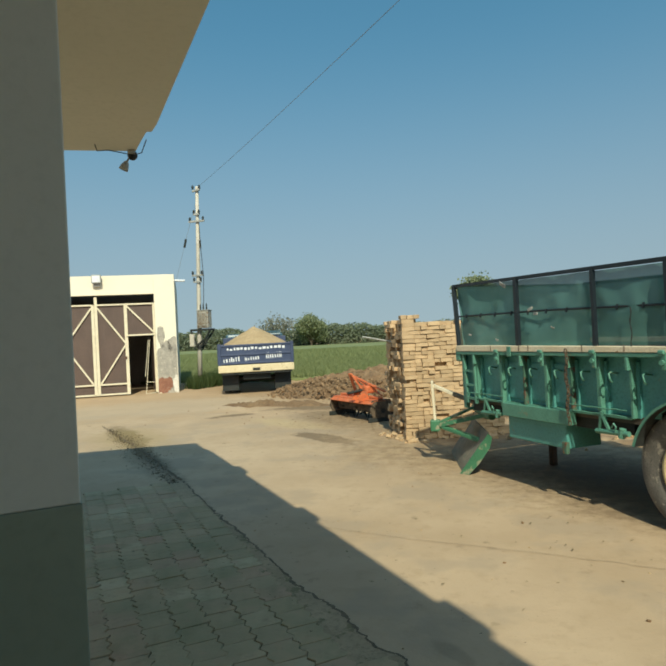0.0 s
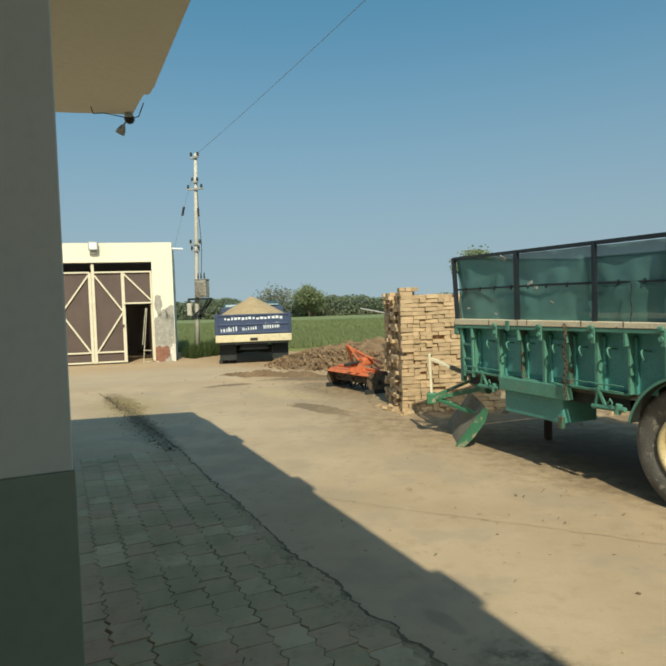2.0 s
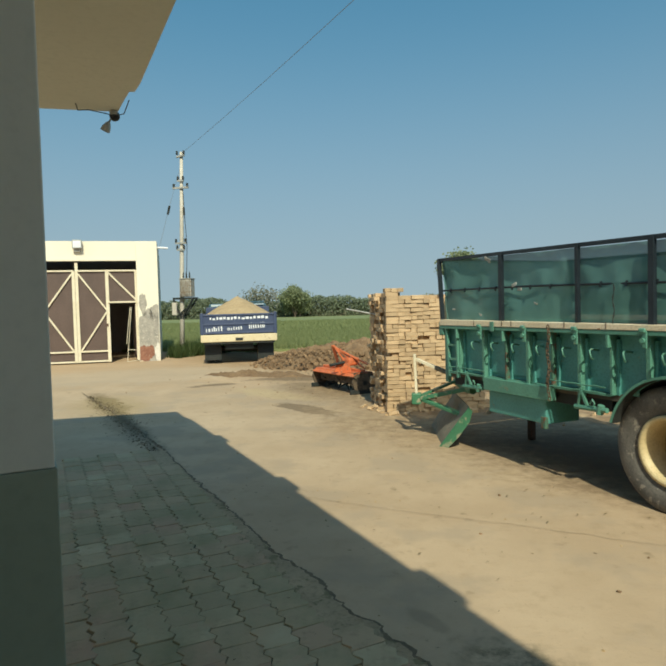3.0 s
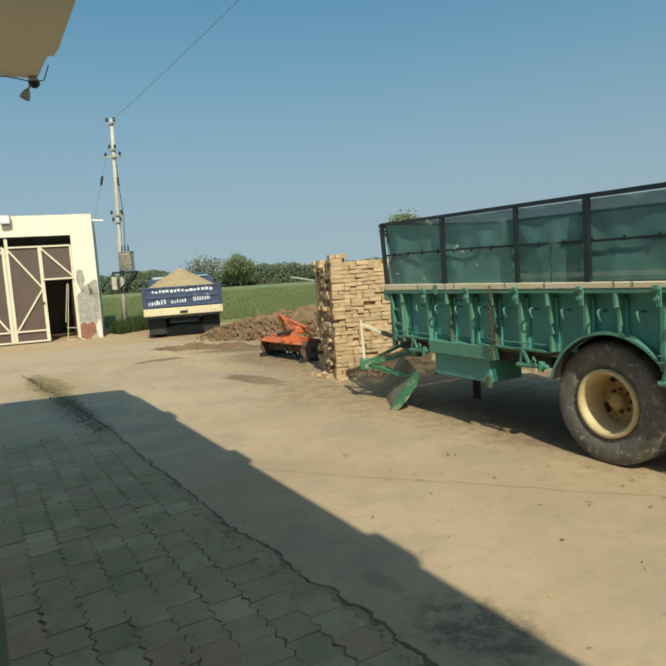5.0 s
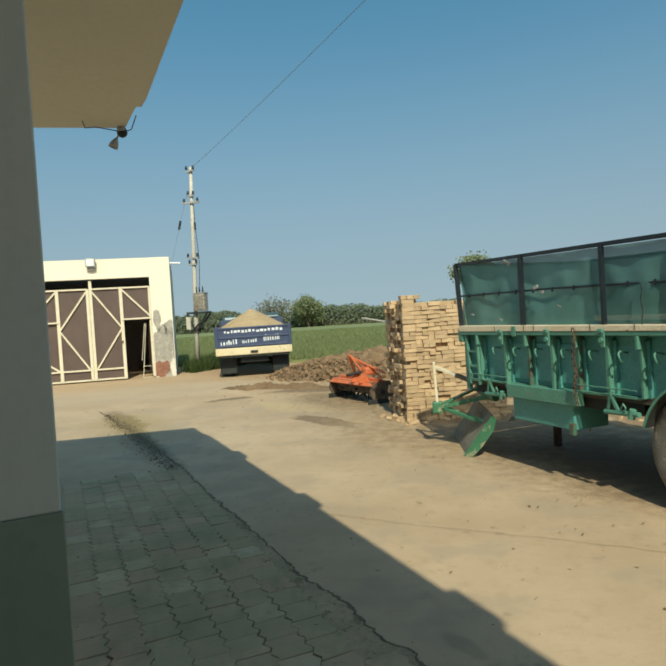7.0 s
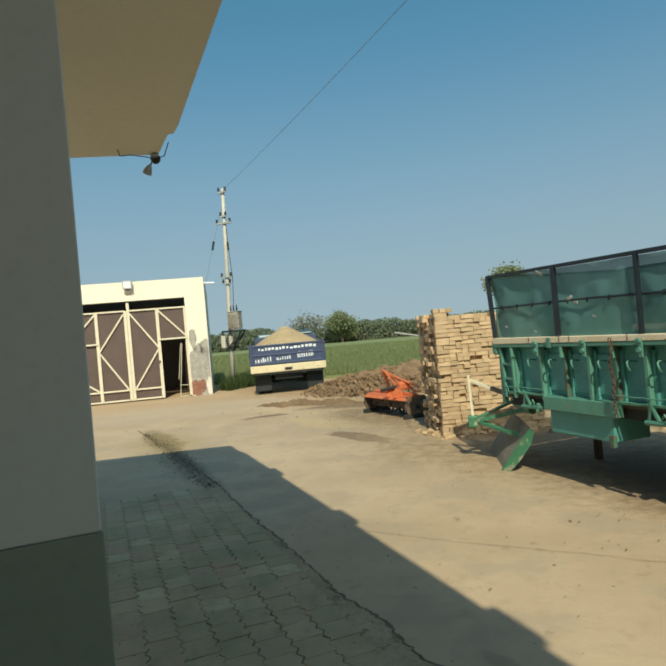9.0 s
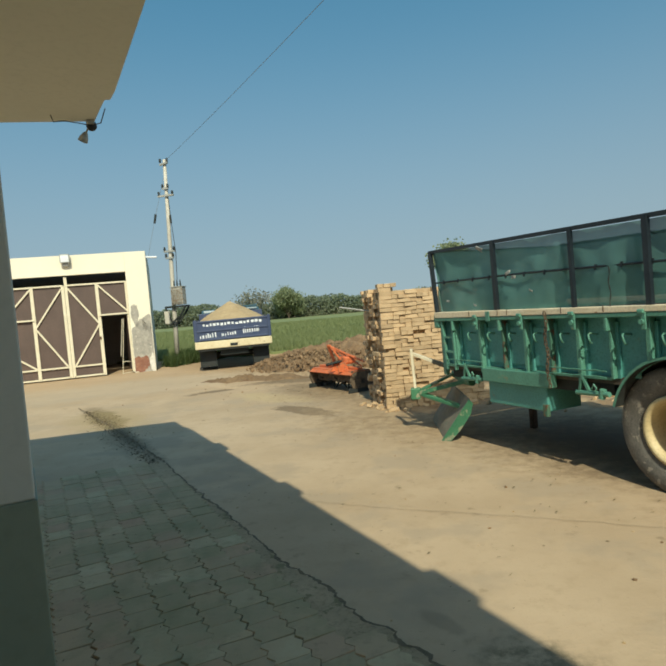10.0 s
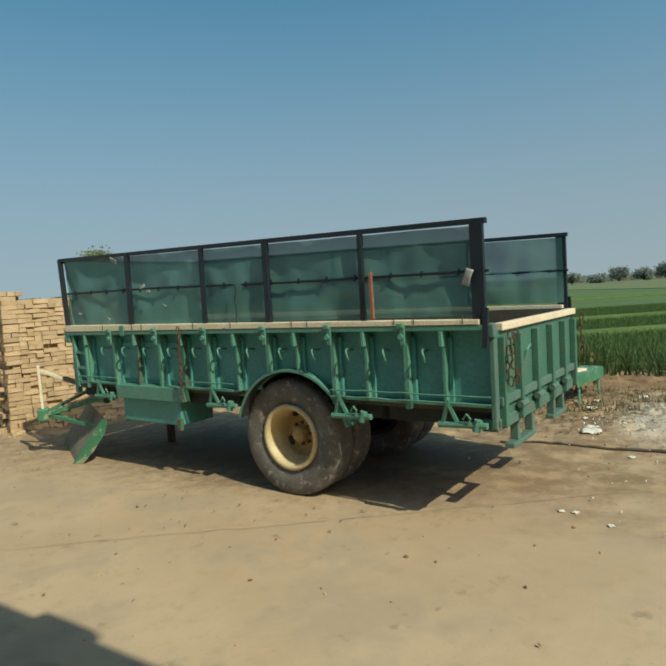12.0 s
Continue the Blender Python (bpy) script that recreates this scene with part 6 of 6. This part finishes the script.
def paving():
    m = bpy.data.materials.new("worn_coloured_paver")
    m.use_nodes = True
    n, ln = m.node_tree.nodes, m.node_tree.links
    b = n["Principled BSDF"]
    b.inputs["Roughness"].default_value = 0.85
    info, geo, tc = n.new("ShaderNodeObjectInfo"), n.new("ShaderNodeNewGeometry"), n.new("ShaderNodeTexCoord")
    add, fr = n.new("ShaderNodeMath"), n.new("ShaderNodeMath")
    add.operation, fr.operation = "ADD", "FRACT"
    ln.new(info.outputs["Random"], add.inputs[0]), ln.new(geo.outputs["Random Per Island"], add.inputs[1]), ln.new(add.outputs[0], fr.inputs[0])
    cr = n.new("ShaderNodeValToRGB")
    el = cr.color_ramp.elements
    el[0].position, el[0].color = 0.0, (0.31, 0.262, 0.142, 1)
    el[1].position, el[1].color = 1.0, (0.50, 0.405, 0.255, 1)
    for p, c in ((0.3, (0.35, 0.285, 0.17, 1)), (0.5, (0.42, 0.295, 0.185, 1)), (0.62, (0.43, 0.245, 0.165, 1)), (0.75, (0.42, 0.355, 0.215, 1))):
        e = el.new(p)
        e.color = c
    ln.new(fr.outputs[0], cr.inputs[0])
    no = n.new("ShaderNodeTexNoise")
    no.inputs["Scale"].default_value, no.inputs["Detail"].default_value, no.inputs["Roughness"].default_value = 2.2, 9, 0.72
    ln.new(geo.outputs["Position"], no.inputs["Vector"])
    mr = n.new("ShaderNodeMapRange")
    mr.inputs["From Min"].default_value, mr.inputs["From Max"].default_value = 0.34, 0.62
    mr.inputs["To Max"].default_value = 0.88
    ln.new(no.outputs["Fac"], mr.inputs["Value"])
    mx = n.new("ShaderNodeMix")
    mx.data_type = "RGBA"
    mx.inputs["B"].default_value = (0.445, 0.320, 0.190, 1)
    ln.new(mr.outputs[0], mx.inputs["Factor"]), ln.new(cr.outputs[0], mx.inputs["A"])
    # moss and trodden-in dark dirt, across the joints
    last = mx.outputs["Result"]
    for scale, lo, hi, most, tint in ((3.3, 0.52, 0.68, 0.60, (0.235, 0.200, 0.100, 1)), (13.0, 0.55, 0.74, 0.55, (0.20, 0.14, 0.085, 1)), (0.8, 0.47, 0.62, 0.50, (0.250, 0.225, 0.120, 1)), (5.1, 0.60, 0.72, 0.5, (0.44, 0.27, 0.18, 1))):
        nz = n.new("ShaderNodeTexNoise")
        nz.inputs["Scale"].default_value, nz.inputs["Detail"].default_value, nz.inputs["Roughness"].default_value = scale, 7, 0.68
        ln.new(geo.outputs["Position"], nz.inputs["Vector"])
        rm, mo = n.new("ShaderNodeMapRange"), n.new("ShaderNodeMix")
        rm.inputs["From Min"].default_value, rm.inputs["From Max"].default_value, rm.inputs["To Max"].default_value = lo, hi, most
        mo.data_type = "RGBA"
        mo.inputs["B"].default_value = tint
        ln.new(nz.outputs["Fac"], rm.inputs["Value"]), ln.new(rm.outputs[0], mo.inputs["Factor"]), ln.new(last, mo.inputs["A"])
        last = mo.outputs["Result"]
    ln.new(last, b.inputs["Base Color"])
    n2, bp = n.new("ShaderNodeTexNoise"), n.new("ShaderNodeBump")
    n2.inputs["Scale"].default_value, n2.inputs["Detail"].default_value = 90, 5
    ln.new(geo.outputs["Position"], n2.inputs["Vector"])
    bp.inputs["Strength"].default_value, bp.inputs["Distance"].default_value = 0.4, 0.003
    ln.new(n2.outputs["Fac"], bp.inputs["Height"]), ln.new(bp.outputs["Normal"], b.inputs["Normal"])
    # one zigzag paver
    lx, ly, zz = 0.180, 0.205, 0.014       # across, along
    edge = [(-0.5, 0), (-0.375, 1), (-0.125, -1), (0, 0), (0.125, 1), (0.375, -1), (0.5, 0)]
    left = [(-0.5 * lx + zz * s, t * ly) for t, s in edge]
    right = [(0.5 * lx + zz * s, t * ly) for t, s in edge[::-1]]
    outline = left + right
    gap = 0.974

    def paver(bm, x, y, dz, tilt):
        rings = []
        for q, z in ((gap, 0.0), (gap, 0.020), (gap - 0.02, 0.0235)):
            rings.append([bm.verts.new((x + (a * q), y + (c * q), z + dz + tilt * a)) for a, c in outline])
        for a, c in zip(rings, rings[1:]):
            for i in range(len(outline)):
                j = (i + 1) % len(outline)
                bm.faces.new((a[j], a[i], c[i], c[j]))
        bm.faces.new(rings[-1][::-1])

    kinds = []
    for k in range(3):
        bm = bmesh.new()
        paver(bm, 0, 0, 0, (k - 1) * 0.012)
        bmesh.ops.recalc_face_normals(bm, faces=bm.faces[:])
        me = bpy.data.meshes.new("paver")
        bm.to_mesh(me)
        bm.free()
        me.materials.append(m)
        kinds.append(me)
    root = thing("paving", HOUSE.copy(), "worn green and red zigzag concrete pavers in shade", "paving", kind="structure")
    part("bedding", boxed(-2.6, 1.10, -2.0, 7.22, -0.05, 0.0065), material("joint_dirt", (0.12, 0.100, 0.058), (0.22, 0.17, 0.10), 0.98, 0, 30, 1.8, 0.6), root, "dark sand bedding")
    # crumbling mortar and dirt between the last pavers and the crack
    ev, ef = [], []
    for k in range(260):
        y = -2 + 9.25 * k / 259
        c = crack_out(y)
        ev += [(c - 0.26, y, 0.0085), (c - 0.13, y, 0.0125 + 0.004 * noise.noise(Vector((y * 5, 1, 0)))), (c - 0.006, y, 0.0085)]
        if k:
            q = 3 * k
            ef += [(q - 3, q - 2, q + 1, q), (q - 2, q - 1, q + 2, q + 1)]
    pydata("edge_mortar", ev, ef, material("crumbling_mortar", (0.30, 0.225, 0.135), (0.43, 0.315, 0.195), 0.97, 0, 40, 2.2, 0.8, (0.20, 0.165, 0.085), 0.56, depth=0.008), root)
    rnd = random.Random(5)
    rest = bmesh.new()
    cols = []
    for i in range(-14, 8):
        for j in range(-10, 38):
            x = i * lx + 0.03
            y = (j + (0.5 if i % 2 else 0)) * ly
            if y > 7.3 or x + lx * 0.5 > crack_out(y) - 0.01 or x < -2.5:
                continue
            cols.append((x, y))
    near = [c for c in cols if 1.7 < c[1] < 6.0 and c[0] > -0.7]
    near.sort(key=lambda c: c[1])
    own = set(near[:300])
    for x, y in cols:
        dz = 0.004 * noise.noise(Vector((x * 1.6, y * 1.6, 0))) + max(-0.004, min(0.004, rnd.gauss(0, 0.0018))) - 0.007
        if (x, y) in own:
            o = new("paver", kinds[rnd.randrange(3)])
            o.parent = root
            o.matrix_local = pose(x + rnd.gauss(0, 0.0025), y + rnd.gauss(0, 0.0025), dz, 0, 0, rnd.gauss(0, 1.1))
        else:
            paver(rest, x, y, dz, rnd.gauss(0, 0.008))
    bmesh.ops.recalc_face_normals(rest, faces=rest.faces[:])
    tagged(part("pavers_joined", rest, m, root), kind="stuff")


paving()
